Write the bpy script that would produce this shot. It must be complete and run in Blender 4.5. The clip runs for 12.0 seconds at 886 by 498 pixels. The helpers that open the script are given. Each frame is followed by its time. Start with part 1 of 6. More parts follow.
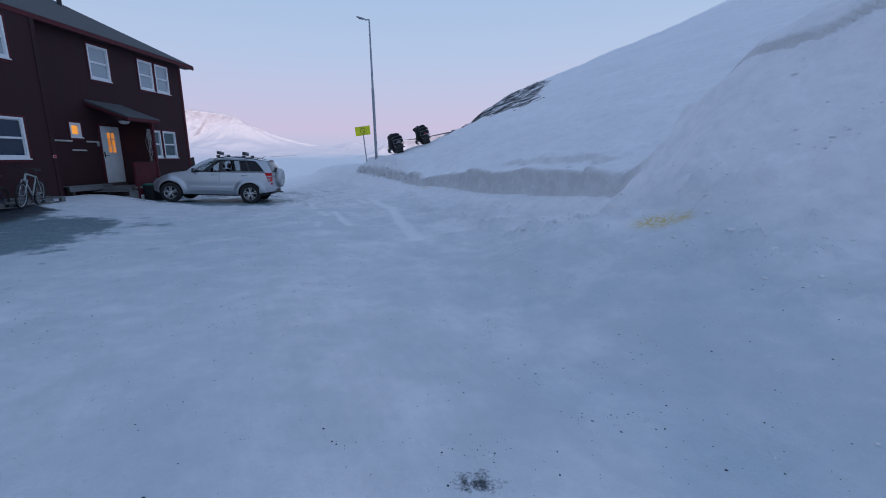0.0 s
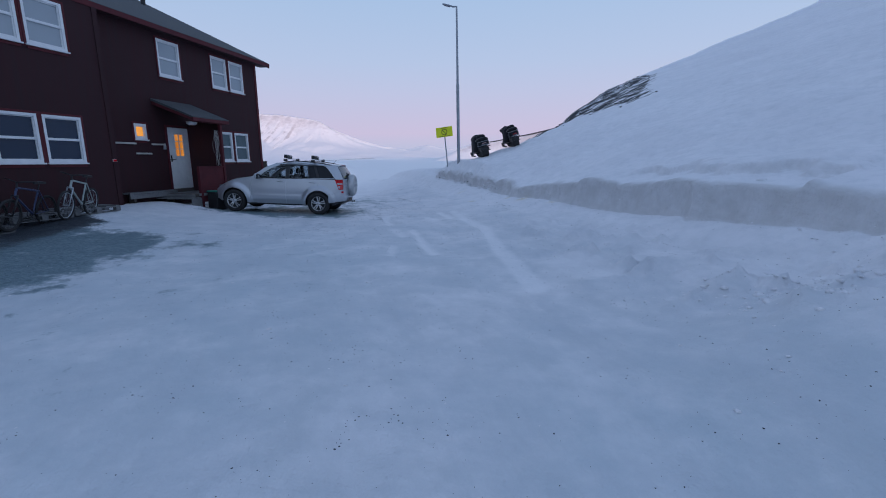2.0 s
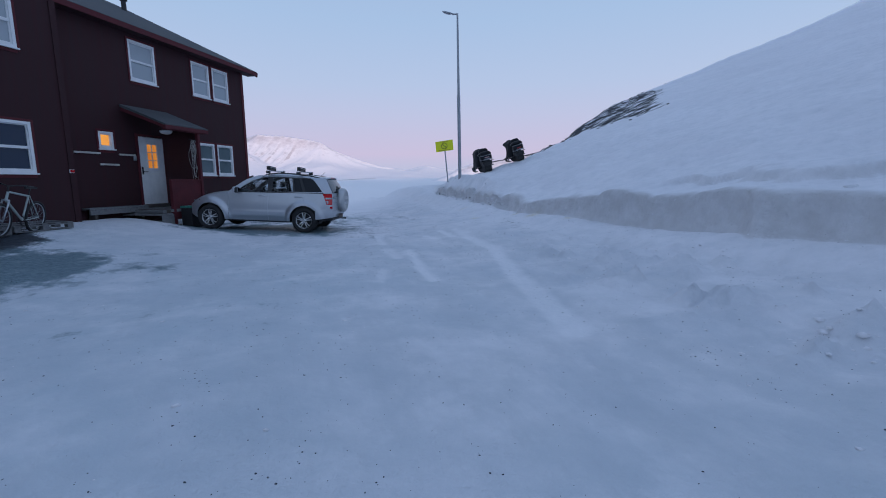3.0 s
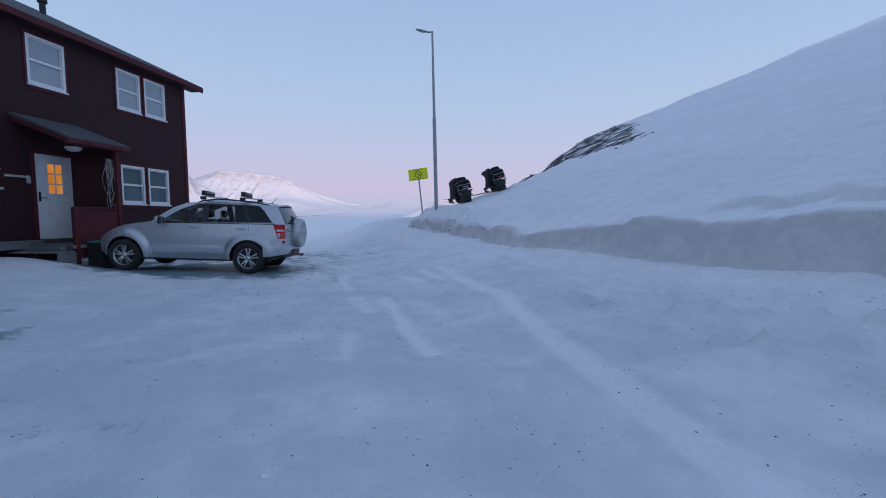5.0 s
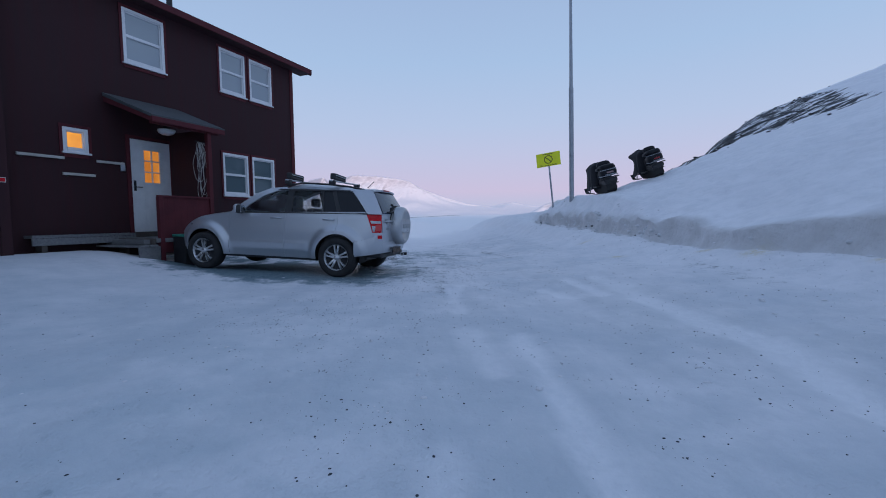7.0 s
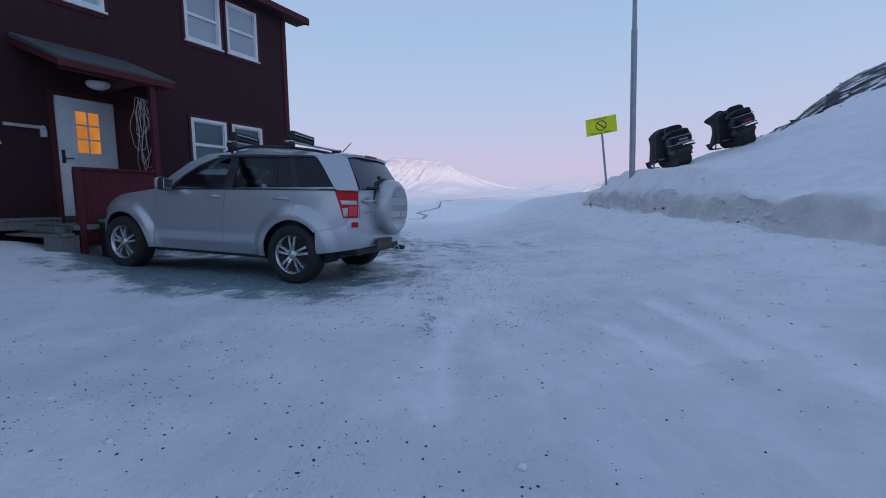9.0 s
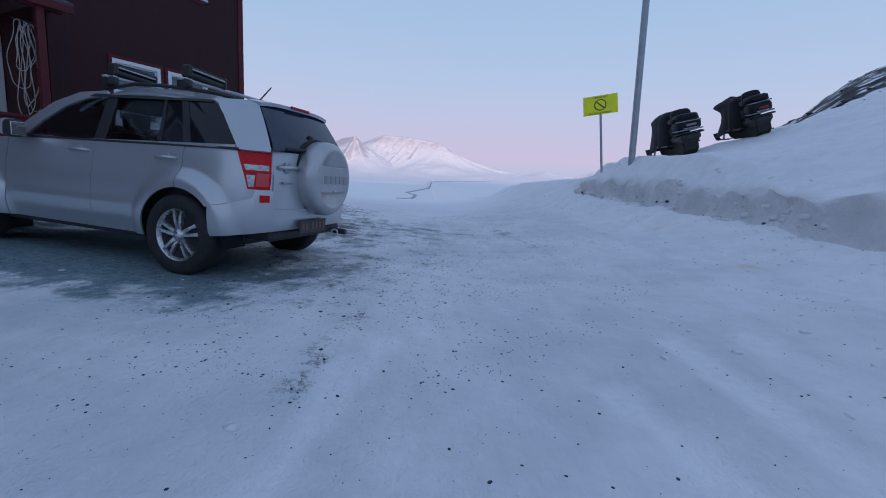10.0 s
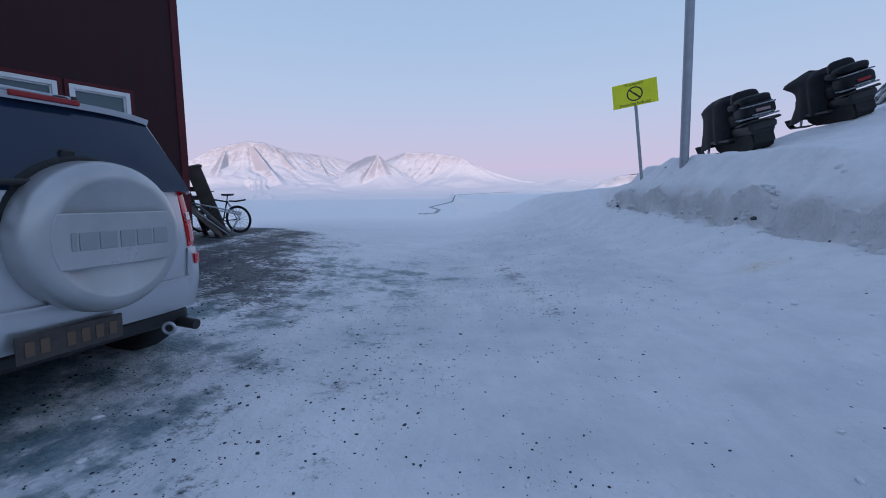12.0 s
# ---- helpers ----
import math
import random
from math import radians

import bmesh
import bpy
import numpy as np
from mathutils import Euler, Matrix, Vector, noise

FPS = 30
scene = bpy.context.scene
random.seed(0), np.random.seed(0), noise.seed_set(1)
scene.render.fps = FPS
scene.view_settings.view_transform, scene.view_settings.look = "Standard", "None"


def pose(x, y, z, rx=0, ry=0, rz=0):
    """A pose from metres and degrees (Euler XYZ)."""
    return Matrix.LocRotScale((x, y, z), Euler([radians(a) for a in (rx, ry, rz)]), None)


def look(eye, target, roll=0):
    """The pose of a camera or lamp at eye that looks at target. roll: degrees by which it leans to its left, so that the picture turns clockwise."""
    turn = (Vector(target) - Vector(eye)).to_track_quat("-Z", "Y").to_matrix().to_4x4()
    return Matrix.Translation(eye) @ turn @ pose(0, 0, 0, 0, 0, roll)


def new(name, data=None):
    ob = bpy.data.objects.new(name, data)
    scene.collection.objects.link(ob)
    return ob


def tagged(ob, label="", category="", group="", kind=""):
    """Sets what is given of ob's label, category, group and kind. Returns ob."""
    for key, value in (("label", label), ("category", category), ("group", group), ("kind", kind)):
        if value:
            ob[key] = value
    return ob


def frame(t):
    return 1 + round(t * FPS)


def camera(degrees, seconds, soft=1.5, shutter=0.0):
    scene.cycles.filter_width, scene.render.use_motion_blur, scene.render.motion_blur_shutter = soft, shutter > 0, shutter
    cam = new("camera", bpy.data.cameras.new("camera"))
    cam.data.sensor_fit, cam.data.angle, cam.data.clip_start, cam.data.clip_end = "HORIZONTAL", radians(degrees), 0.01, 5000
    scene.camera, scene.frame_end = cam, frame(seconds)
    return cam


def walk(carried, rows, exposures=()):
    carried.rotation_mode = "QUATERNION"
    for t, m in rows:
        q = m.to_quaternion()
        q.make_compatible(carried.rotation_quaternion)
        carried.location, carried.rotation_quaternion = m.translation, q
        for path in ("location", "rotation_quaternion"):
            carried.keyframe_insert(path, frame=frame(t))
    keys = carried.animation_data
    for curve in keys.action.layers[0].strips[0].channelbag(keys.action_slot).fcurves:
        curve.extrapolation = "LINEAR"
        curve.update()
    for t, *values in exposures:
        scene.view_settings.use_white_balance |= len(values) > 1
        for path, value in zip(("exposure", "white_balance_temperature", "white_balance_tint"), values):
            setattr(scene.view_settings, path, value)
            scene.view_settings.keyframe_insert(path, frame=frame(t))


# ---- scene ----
cam = camera(89.6, 12.0, 1.0)
PATH = [
    (0, (0.113, 1.139, 1.546), (0.003, 3.095, 1.146), -0.6),
    (0.5, (-0.082, 1.64, 1.608), (-0.262, 3.591, 1.206), -0.3),
    (1, (-0.368, 2.435, 1.61), (-0.651, 4.374, 1.208), -0.4),
    (1.5, (-0.596, 3.193, 1.636), (-0.967, 5.117, 1.234), -0.4),
    (2, (-0.836, 3.988, 1.619), (-1.261, 5.904, 1.234), -0.4),
    (2.5, (-1.031, 4.741, 1.515), (-1.463, 6.664, 1.172), -0.4),
    (3, (-1.205, 5.456, 1.393), (-1.629, 7.388, 1.095), -0.4),
    (3.5, (-1.443, 6.119, 1.325), (-1.813, 8.069, 1.075), -0.4),
    (3.7, (-1.576, 6.372, 1.34), (-1.924, 8.329, 1.115), -0.3),
    (5.3, (-2.112, 7.986, 1.184), (-2.391, 9.962, 1.052), -0.5),
    (5.5, (-2.205, 8.251, 1.164), (-2.542, 10.218, 1.038), -0.5),
    (6, (-2.443, 9.0, 1.099), (-2.957, 10.928, 0.971), -0.6),
    (6.5, (-2.694, 9.729, 1.051), (-3.385, 11.601, 0.921), -0.6),
    (7, (-2.939, 10.404, 0.997), (-3.722, 12.24, 0.863), -0.6),
    (7.2, (-3.002, 10.665, 0.993), (-3.817, 12.487, 0.864), -0.6),
    (8.8, (-3.581, 12.721, 0.933), (-4.524, 14.475, 0.753), -0.7),
    (9, (-3.635, 12.973, 0.942), (-4.572, 14.727, 0.734), -0.7),
    (9.5, (-3.756, 13.627, 0.933), (-4.676, 15.382, 0.66), -0.8),
    (9.8, (-3.857, 14.056, 0.910), (-4.763, 15.816, 0.626), -0.5),
    (9.9, (-3.890, 14.199, 0.903), (-4.789, 15.961, 0.608), 0.7),
    (10, (-3.924, 14.342, 0.895), (-4.806, 16.114, 0.605), 2.7),
    (10.1, (-3.945, 14.465, 0.906), (-4.809, 16.246, 0.621), 1.7),
    (10.2, (-3.967, 14.587, 0.917), (-4.815, 16.374, 0.621), 1.0),
    (10.3, (-3.988, 14.710, 0.927), (-4.840, 16.493, 0.620), -1.4),
    (10.4, (-4.010, 14.832, 0.938), (-4.886, 16.606, 0.642), -0.7),
    (10.5, (-4.031, 14.955, 0.949), (-4.918, 16.724, 0.661), -0.9),
    (11, (-4.182, 15.558, 0.96), (-5.062, 17.307, 0.549), -0.8),
    (11.5, (-4.351, 16.14, 0.977), (-5.252, 17.869, 0.53), -0.6),
    (12, (-4.507, 16.702, 1.055), (-5.497, 18.423, 0.821), -0.5),
]
walk(cam, [(t, look(eye, target, roll)) for t, eye, target, roll in PATH])

PLACE_EXPOSURE = 0.0
scene.view_settings.exposure = PLACE_EXPOSURE

# ---- sky at dusk: blue above, a rose belt over the horizon, blue-grey below it ----
world = bpy.data.worlds.new("sky")
scene.world = world
world.use_nodes = True
wn, wl = world.node_tree.nodes, world.node_tree.links
wn.clear()
w_out = wn.new("ShaderNodeOutputWorld")
w_bg = wn.new("ShaderNodeBackground")
w_co = wn.new("ShaderNodeTexCoord")
w_sep = wn.new("ShaderNodeSeparateXYZ")
w_map = wn.new("ShaderNodeMapRange")
w_ramp = wn.new("ShaderNodeValToRGB")
w_map.inputs[1].default_value, w_map.inputs[2].default_value = -0.1, 0.9
wl.new(w_co.outputs["Generated"], w_sep.inputs[0])
wl.new(w_sep.outputs["Z"], w_map.inputs[0])
wl.new(w_map.outputs[0], w_ramp.inputs[0])
wl.new(w_ramp.outputs[0], w_bg.inputs[0])
wl.new(w_bg.outputs[0], w_out.inputs[0])
SKY = [(-0.10, (0.34, 0.395, 0.53)), (0.0, (0.475, 0.51, 0.69)), (0.03, (0.50, 0.52, 0.71)), (0.06, (0.58, 0.525, 0.715)), (0.09, (0.555, 0.535, 0.73)),
       (0.14, (0.51, 0.55, 0.755)), (0.20, (0.455, 0.555, 0.77)), (0.32, (0.38, 0.525, 0.76)), (0.50, (0.325, 0.445, 0.68)), (0.9, (0.25, 0.36, 0.60))]
ramp = w_ramp.color_ramp
while len(ramp.elements) < len(SKY):
    ramp.elements.new(0.5)
for el, (z, c) in zip(ramp.elements, SKY):
    el.position, el.color = (z + 0.1) / 1.0, (*c, 1)
w_bg.inputs[1].default_value = 1.02

# the low sun behind the camera; an added, unseen ridge keeps it off the road and leaves it on the far mountains
sun = new("sun", bpy.data.lights.new("sun", "SUN"))
sun.data.energy, sun.data.angle, sun.data.color = 3.3, radians(0.6), (1.0, 0.74, 0.66)
sun.matrix_world = look((0, 0, 50), Vector((0, 0, 50)) + Vector((-0.58, 0.81, -0.074)))


# ---- materials ----
def mat(name, colour, rough=0.6, metal=0.0, spec=0.5):
    m = bpy.data.materials.new(name)
    m.use_nodes = True
    b = m.node_tree.nodes["Principled BSDF"]
    b.inputs["Base Color"].default_value = (*colour, 1)
    b.inputs["Roughness"].default_value = rough
    b.inputs["Metallic"].default_value = metal
    b.inputs["Specular IOR Level"].default_value = spec
    return m


def nodes_of(m):
    return m.node_tree.nodes, m.node_tree.links, m.node_tree.nodes["Principled BSDF"]


def noise_node(m, scale, detail=4.0, rough=0.55, stretch=None, coord="Object"):
    n, l, b = nodes_of(m)
    co = n.new("ShaderNodeTexCoord")
    t = n.new("ShaderNodeTexNoise")
    t.inputs["Scale"].default_value, t.inputs["Detail"].default_value, t.inputs["Roughness"].default_value = scale, detail, rough
    if stretch:
        mp = n.new("ShaderNodeMapping")
        mp.inputs["Scale"].default_value = stretch
        l.new(co.outputs[coord], mp.inputs[0])
        l.new(mp.outputs[0], t.inputs["Vector"])
    else:
        l.new(co.outputs[coord], t.inputs["Vector"])
    return t.outputs[0]


def step_node(m, value, low, high, to_low=0.0, to_high=1.0):
    n, l, b = nodes_of(m)
    r = n.new("ShaderNodeMapRange")
    r.inputs[1].default_value, r.inputs[2].default_value, r.inputs[3].default_value, r.inputs[4].default_value = low, high, to_low, to_high
    l.new(value, r.inputs[0])
    return r.outputs[0]


def mix_node(m, fac, a, b_):
    n, l, b = nodes_of(m)
    x = n.new("ShaderNodeMix")
    x.data_type = "RGBA"
    for sock, v in ((x.inputs[0], fac), (x.inputs[6], a), (x.inputs[7], b_)):
        if isinstance(v, tuple):
            sock.default_value = (*v, 1)
        elif isinstance(v, (int, float)):
            sock.default_value = v
        else:
            l.new(v, sock)
    return x.outputs[2]


def math_node(m, op, a, b_=0.0):
    n, l, b = nodes_of(m)
    x = n.new("ShaderNodeMath")
    x.operation = op
    for sock, v in ((x.inputs[0], a), (x.inputs[1], b_)):
        if isinstance(v, (int, float)):
            sock.default_value = v
        else:
            l.new(v, sock)
    return x.outputs[0]


def set_in(m, name, value):
    n, l, b = nodes_of(m)
    if isinstance(value, tuple):
        b.inputs[name].default_value = (*value, 1)
    elif isinstance(value, (int, float)):
        b.inputs[name].default_value = value
    else:
        l.new(value, b.inputs[name])


def bump(m, height, strength=0.3, distance=0.02):
    n, l, b = nodes_of(m)
    x = n.new("ShaderNodeBump")
    x.inputs["Strength"].default_value, x.inputs["Distance"].default_value = strength, distance
    l.new(height, x.inputs["Height"])
    l.new(x.outputs[0], b.inputs["Normal"])


def worn(name, a, b_, scale, rough=0.7, bump_scale=60, bump_strength=0.25, bump_dist=0.004, stretch=None, metal=0.0, low=0.35, high=0.65, spec=0.5):
    """A material of two close colours with grain and fine relief."""
    m = mat(name, a, rough, metal, spec)
    big = noise_node(m, scale, 5, 0.6, stretch)
    set_in(m, "Base Color", mix_node(m, step_node(m, big, low, high), a, b_))
    set_in(m, "Roughness", step_node(m, big, 0.3, 0.7, max(0.05, rough - 0.1), min(1.0, rough + 0.1)))
    bump(m, noise_node(m, bump_scale, 3, 0.6, stretch), bump_strength, bump_dist)
    return m


def attr_node(m, name):
    n, l, b = nodes_of(m)
    a = n.new("ShaderNodeAttribute")
    a.attribute_name = name
    return a.outputs["Fac"]


def streak_node(m, across, along):
    """Noise drawn out along the drive."""
    n, l, b = nodes_of(m)
    xyz = n.new("ShaderNodeCombineXYZ")
    l.new(math_node(m, "MULTIPLY", attr_node(m, "across"), across), xyz.inputs[0])
    l.new(math_node(m, "MULTIPLY", attr_node(m, "along"), along), xyz.inputs[1])
    t = n.new("ShaderNodeTexNoise")
    t.inputs["Scale"].default_value, t.inputs["Detail"].default_value, t.inputs["Roughness"].default_value = 1.0, 6, 0.62
    l.new(xyz.outputs[0], t.inputs["Vector"])
    return t.outputs[0]


def make_snow():
    m = mat("snow", (0.80, 0.82, 0.86), 0.55, 0, 0.3)
    big = noise_node(m, 0.35, 5, 0.6)
    mid = noise_node(m, 2.3, 6, 0.62)
    fine = noise_node(m, 18, 5, 0.65)
    grit = noise_node(m, 70, 3, 0.6)
    c = mix_node(m, step_node(m, big, 0.35, 0.65), (0.83, 0.825, 0.85), (0.89, 0.885, 0.905))
    c = mix_node(m, step_node(m, mid, 0.42, 0.72, 0.0, 0.45), c, (0.70, 0.715, 0.735))
    c = mix_node(m, step_node(m, noise_node(m, 6.0, 4, 0.6), 0.50, 0.74, 0.0, 0.16), c, (0.60, 0.625, 0.65))
    # patches of hard blue-grey ice and flecks of loose snow
    patch = noise_node(m, 0.8, 6, 0.58)
    blot = noise_node(m, 3.0, 5, 0.6)
    fleck = noise_node(m, 11, 5, 0.7)
    open_ = math_node(m, "MAXIMUM", attr_node(m, "packed"), math_node(m, "MULTIPLY", attr_node(m, "glaze"), 0.9))
    c = mix_node(m, step_node(m, blot, 0.46, 0.66, 0.0, 0.24), c, (0.62, 0.645, 0.685))
    c = mix_node(m, step_node(m, math_node(m, "ADD", math_node(m, "MULTIPLY", fleck, 0.6), math_node(m, "MULTIPLY", blot, 0.4)), 0.555, 0.61, 0.0, 0.32), c, (0.92, 0.925, 0.94))
    # packed road snow: greyer and smoother
    packed = math_node(m, "MULTIPLY", attr_node(m, "packed"), step_node(m, math_node(m, "ADD", big, math_node(m, "MULTIPLY", mid, 0.5)), 0.55, 0.95, 0.15, 0.75))
    c = mix_node(m, packed, c, (0.70, 0.705, 0.73))
    c = mix_node(m, math_node(m, "MULTIPLY", attr_node(m, "rut"), step_node(m, mid, 0.3, 0.7, 0.1, 0.5)), c, (0.60, 0.62, 0.64))
    # greyer cut faces of the bank, and the dark line at the shoulder's lip
    bank_grey = math_node(m, "MULTIPLY", attr_node(m, "bank_grey"), step_node(m, mid, 0.25, 0.6, 0.45, 1.0))
    c = mix_node(m, bank_grey, c, (0.61, 0.60, 0.60))
    # bare wet ice
    c = mix_node(m, math_node(m, "MULTIPLY", attr_node(m, "glaze"), step_node(m, math_node(m, "ADD", math_node(m, "MULTIPLY", mid, 0.6), math_node(m, "MULTIPLY", big, 0.4)), 0.30, 0.66, 0.25, 0.80)), c, (0.49, 0.58, 0.635))
    streak = streak_node(m, 2.2, 0.42)
    streak_f = streak_node(m, 9.0, 1.3)
    c = mix_node(m, math_node(m, "MULTIPLY", attr_node(m, "packed"), step_node(m, math_node(m, "ADD", math_node(m, "MULTIPLY", streak, 0.7), math_node(m, "MULTIPLY", streak_f, 0.3)), 0.46, 0.70, 0.0, 0.60)), c, (0.565, 0.60, 0.635))
    c = mix_node(m, math_node(m, "MULTIPLY", open_, step_node(m, math_node(m, "ADD", math_node(m, "MULTIPLY", patch, 0.75), math_node(m, "MULTIPLY", blot, 0.25)), 0.46, 0.64, 0.0, 0.46)), c, (0.50, 0.56, 0.615))
    c = mix_node(m, math_node(m, "MULTIPLY", open_, step_node(m, math_node(m, "ADD", math_node(m, "MULTIPLY", patch, 0.75), math_node(m, "MULTIPLY", blot, 0.25)), 0.47, 0.34, 0.0, 0.50)), c, (0.86, 0.86, 0.885))
    c = mix_node(m, math_node(m, "MULTIPLY", attr_node(m, "track"), step_node(m, fine, 0.2, 0.6, 0.40, 0.80)), c, (0.90, 0.90, 0.92))
    # the ice mask also holds the shadow painted in below the car
    ice_f = math_node(m, "ADD", attr_node(m, "ice"), math_node(m, "ADD", math_node(m, "MULTIPLY", math_node(m, "SUBTRACT", math_node(m, "ADD", math_node(m, "MULTIPLY", mid, 0.6), math_node(m, "MULTIPLY", blot, 0.4)), 0.5), 1.5), math_node(m, "ADD", math_node(m, "MULTIPLY", math_node(m, "SUBTRACT", streak, 0.5), 0.55), math_node(m, "MULTIPLY", math_node(m, "SUBTRACT", fine, 0.5), 0.5))))
    ice = step_node(m, ice_f, 0.42, 0.62)
    c = mix_node(m, ice, c, mix_node(m, step_node(m, fine, 0.35, 0.7), (0.10, 0.165, 0.19), (0.27, 0.355, 0.39)))
    # gravel that shows through
    rocky = math_node(m, "ADD", attr_node(m, "dirt"), math_node(m, "ADD", math_node(m, "MULTIPLY", math_node(m, "SUBTRACT", fine, 0.5), 0.9), math_node(m, "ADD", math_node(m, "MULTIPLY", math_node(m, "SUBTRACT", blot, 0.5), 0.9), math_node(m, "MULTIPLY", math_node(m, "SUBTRACT", streak_f, 0.5), 0.35))))
    dirt = step_node(m, math_node(m, "ADD", rocky, math_node(m, "MULTIPLY", math_node(m, "SUBTRACT", grit, 0.5), 0.6)), 0.46, 0.74)
    c = mix_node(m, dirt, c, mix_node(m, step_node(m, grit, 0.35, 0.7), (0.022, 0.027, 0.034), (0.095, 0.112, 0.13)))
    # bare rock and scree on the hill's nose
    rk = math_node(m, "ADD", attr_node(m, "rock"), math_node(m, "MULTIPLY", math_node(m, "SUBTRACT", streak_node(m, 0.8, 3.2), 0.5), 2.8))
    rock = step_node(m, rk, 0.73, 0.81)
    c = mix_node(m, rock, c, (0.013, 0.015, 0.020))
    # yellow stains
    st = math_node(m, "MULTIPLY", attr_node(m, "stain"), step_node(m, fine, 0.38, 0.55))
    c = mix_node(m, st, c, (0.60, 0.46, 0.12))
    # far snow whitened: fresh snow, with the valley haze put into its colour
    c = mix_node(m, attr_node(m, "fresh_haze"), c, (0.94, 0.925, 0.925))
    set_in(m, "Base Color", c)
    set_in(m, "Roughness", step_node(m, ice, 0, 1, 0.65, 0.46))
    h = math_node(m, "ADD", math_node(m, "MULTIPLY", mid, 1.2), math_node(m, "ADD", math_node(m, "MULTIPLY", fine, 0.35), math_node(m, "MULTIPLY", grit, 0.10)))
    bump(m, math_node(m, "ADD", math_node(m, "ADD", h, math_node(m, "MULTIPLY", blot, 0.7)), math_node(m, "ADD", math_node(m, "MULTIPLY", streak_f, 0.25), math_node(m, "MULTIPLY", math_node(m, "MULTIPLY", attr_node(m, "bank_grey"), noise_node(m, 7, 3, 0.55)), 1.3))), 0.80, 0.05)
    return m


def make_mountain():
    m = mat("mountain_snow", (0.8, 0.8, 0.83), 0.8, 0, 0.1)
    n, l, b = nodes_of(m)
    a = noise_node(m, 0.02, 8, 0.72)
    s = noise_node(m, 0.035, 6, 0.7, (1, 1, 0.12))
    steep = attr_node(m, "steep")
    f = math_node(m, "ADD", math_node(m, "MULTIPLY", steep, 0.55), math_node(m, "ADD", math_node(m, "MULTIPLY", a, 0.5), math_node(m, "MULTIPLY", s, 0.6)))
    c = mix_node(m, step_node(m, f, 0.70, 1.02, 0.0, 0.62), (0.86, 0.84, 0.86), (0.33, 0.31, 0.35))
    c = mix_node(m, step_node(m, math_node(m, "ADD", attr_node(m, "bare"), math_node(m, "MULTIPLY", math_node(m, "SUBTRACT", s, 0.5), 0.5)), 0.45, 0.6), c, (0.06, 0.056, 0.06))
    set_in(m, "Base Color", c)
    return m


SNOW = make_snow()
MOUNTAIN = make_mountain()
WALL = worn("stained_boards", (0.037, 0.0135, 0.0165), (0.050, 0.0170, 0.0205), 1.2, 0.78, 14, 0.3, 0.004, (1, 8, 0.4), 0.0, 0.35, 0.65, 0.30)
TRIM_RED = worn("red_trim", (0.088, 0.018, 0.024), (0.12, 0.026, 0.032), 3, 0.65, 60, 0.2, 0.004, None, 0.0, 0.35, 0.65, 0.2)
WHITE = worn("white_paint", (0.84, 0.84, 0.84), (0.76, 0.765, 0.77), 5, 0.45, 80, 0.1)
ROOF = worn("roof_felt", (0.055, 0.062, 0.068), (0.085, 0.09, 0.095), 4, 0.9, 120, 0.4, 0.004)
WOOD_GREY = worn("grey_wood", (0.13, 0.132, 0.138), (0.20, 0.198, 0.196), 4, 0.8, 40, 0.4, 0.003, (1, 6, 6))
WOOD_DARK = worn("dark_wood", (0.075, 0.06, 0.052), (0.12, 0.10, 0.085), 4, 0.8, 40, 0.4, 0.003)
GALV = worn("galvanised_steel", (0.42, 0.45, 0.48), (0.54, 0.57, 0.60), 8, 0.45, 90, 0.1, 0.002, None, 0.8)
BLACK = worn("black_plastic", (0.014, 0.014, 0.016), (0.026, 0.026, 0.028), 10, 0.5, 120, 0.15, 0.002)
RUBBER = worn("tyre_rubber", (0.012, 0.012, 0.013), (0.030, 0.030, 0.031), 12, 0.85, 90, 0.3, 0.003)
STONE = worn("grit_stone", (0.026, 0.032, 0.041), (0.070, 0.082, 0.10), 30, 0.85, 200, 0.4, 0.002)


PANE = mat("window_pane", (0.018, 0.032, 0.062), 0.03)
PANE_TEAL = mat("half_dark_pane", (0.12, 0.165, 0.18), 0.04)
PANE_PALE = mat("curtained_pane", (0.40, 0.44, 0.47), 0.05)


def make_glow(name, colour, strength):
    m = mat(name, tuple(0.15 * v for v in colour), 0.15)
    n = noise_node(m, 3.5, 2, 0.5)
    set_in(m, "Emission Color", mix_node(m, step_node(m, n, 0.35, 0.65), colour, tuple(v * k for v, k in zip(colour, (0.8, 0.68, 0.6)))))
    set_in(m, "Emission Strength", strength)
    return m


GLOW = make_glow("lamplit_pane", (1.0, 0.42, 0.07), 0.85)
GLOW_DIM = make_glow("dim_lamplit_pane", (1.0, 0.38, 0.07), 0.52)
SIGN_YELLOW = worn("sign_yellow", (0.88, 0.88, 0.012), (0.80, 0.80, 0.014), 6, 0.5, 100, 0.05)
WOOD_PALE = worn("pale_wood", (0.42, 0.39, 0.35), (0.55, 0.52, 0.48), 5, 0.75, 40, 0.3, 0.003, (6, 1, 6))
ROPE = worn("pale_rope", (0.34, 0.33, 0.31), (0.46, 0.44, 0.42), 30, 0.9, 200, 0.4, 0.002)
TAIL_RED = worn("red_lens", (0.66, 0.008, 0.016), (0.48, 0.006, 0.012), 30, 0.20, 160, 0.12, 0.002, None, 0.0, 0.35, 0.65, 0.25)
DULL_RED = mat("dull_red_lens", (0.30, 0.012, 0.016), 0.3)
LENS_CLEAR = worn("clear_lens", (0.55, 0.55, 0.57), (0.30, 0.30, 0.32), 35, 0.15, 120, 0.3, 0.003, None, 0.5)
EMBLEM = mat("emblem_grey", (0.34, 0.355, 0.37), 0.4, 0.4)
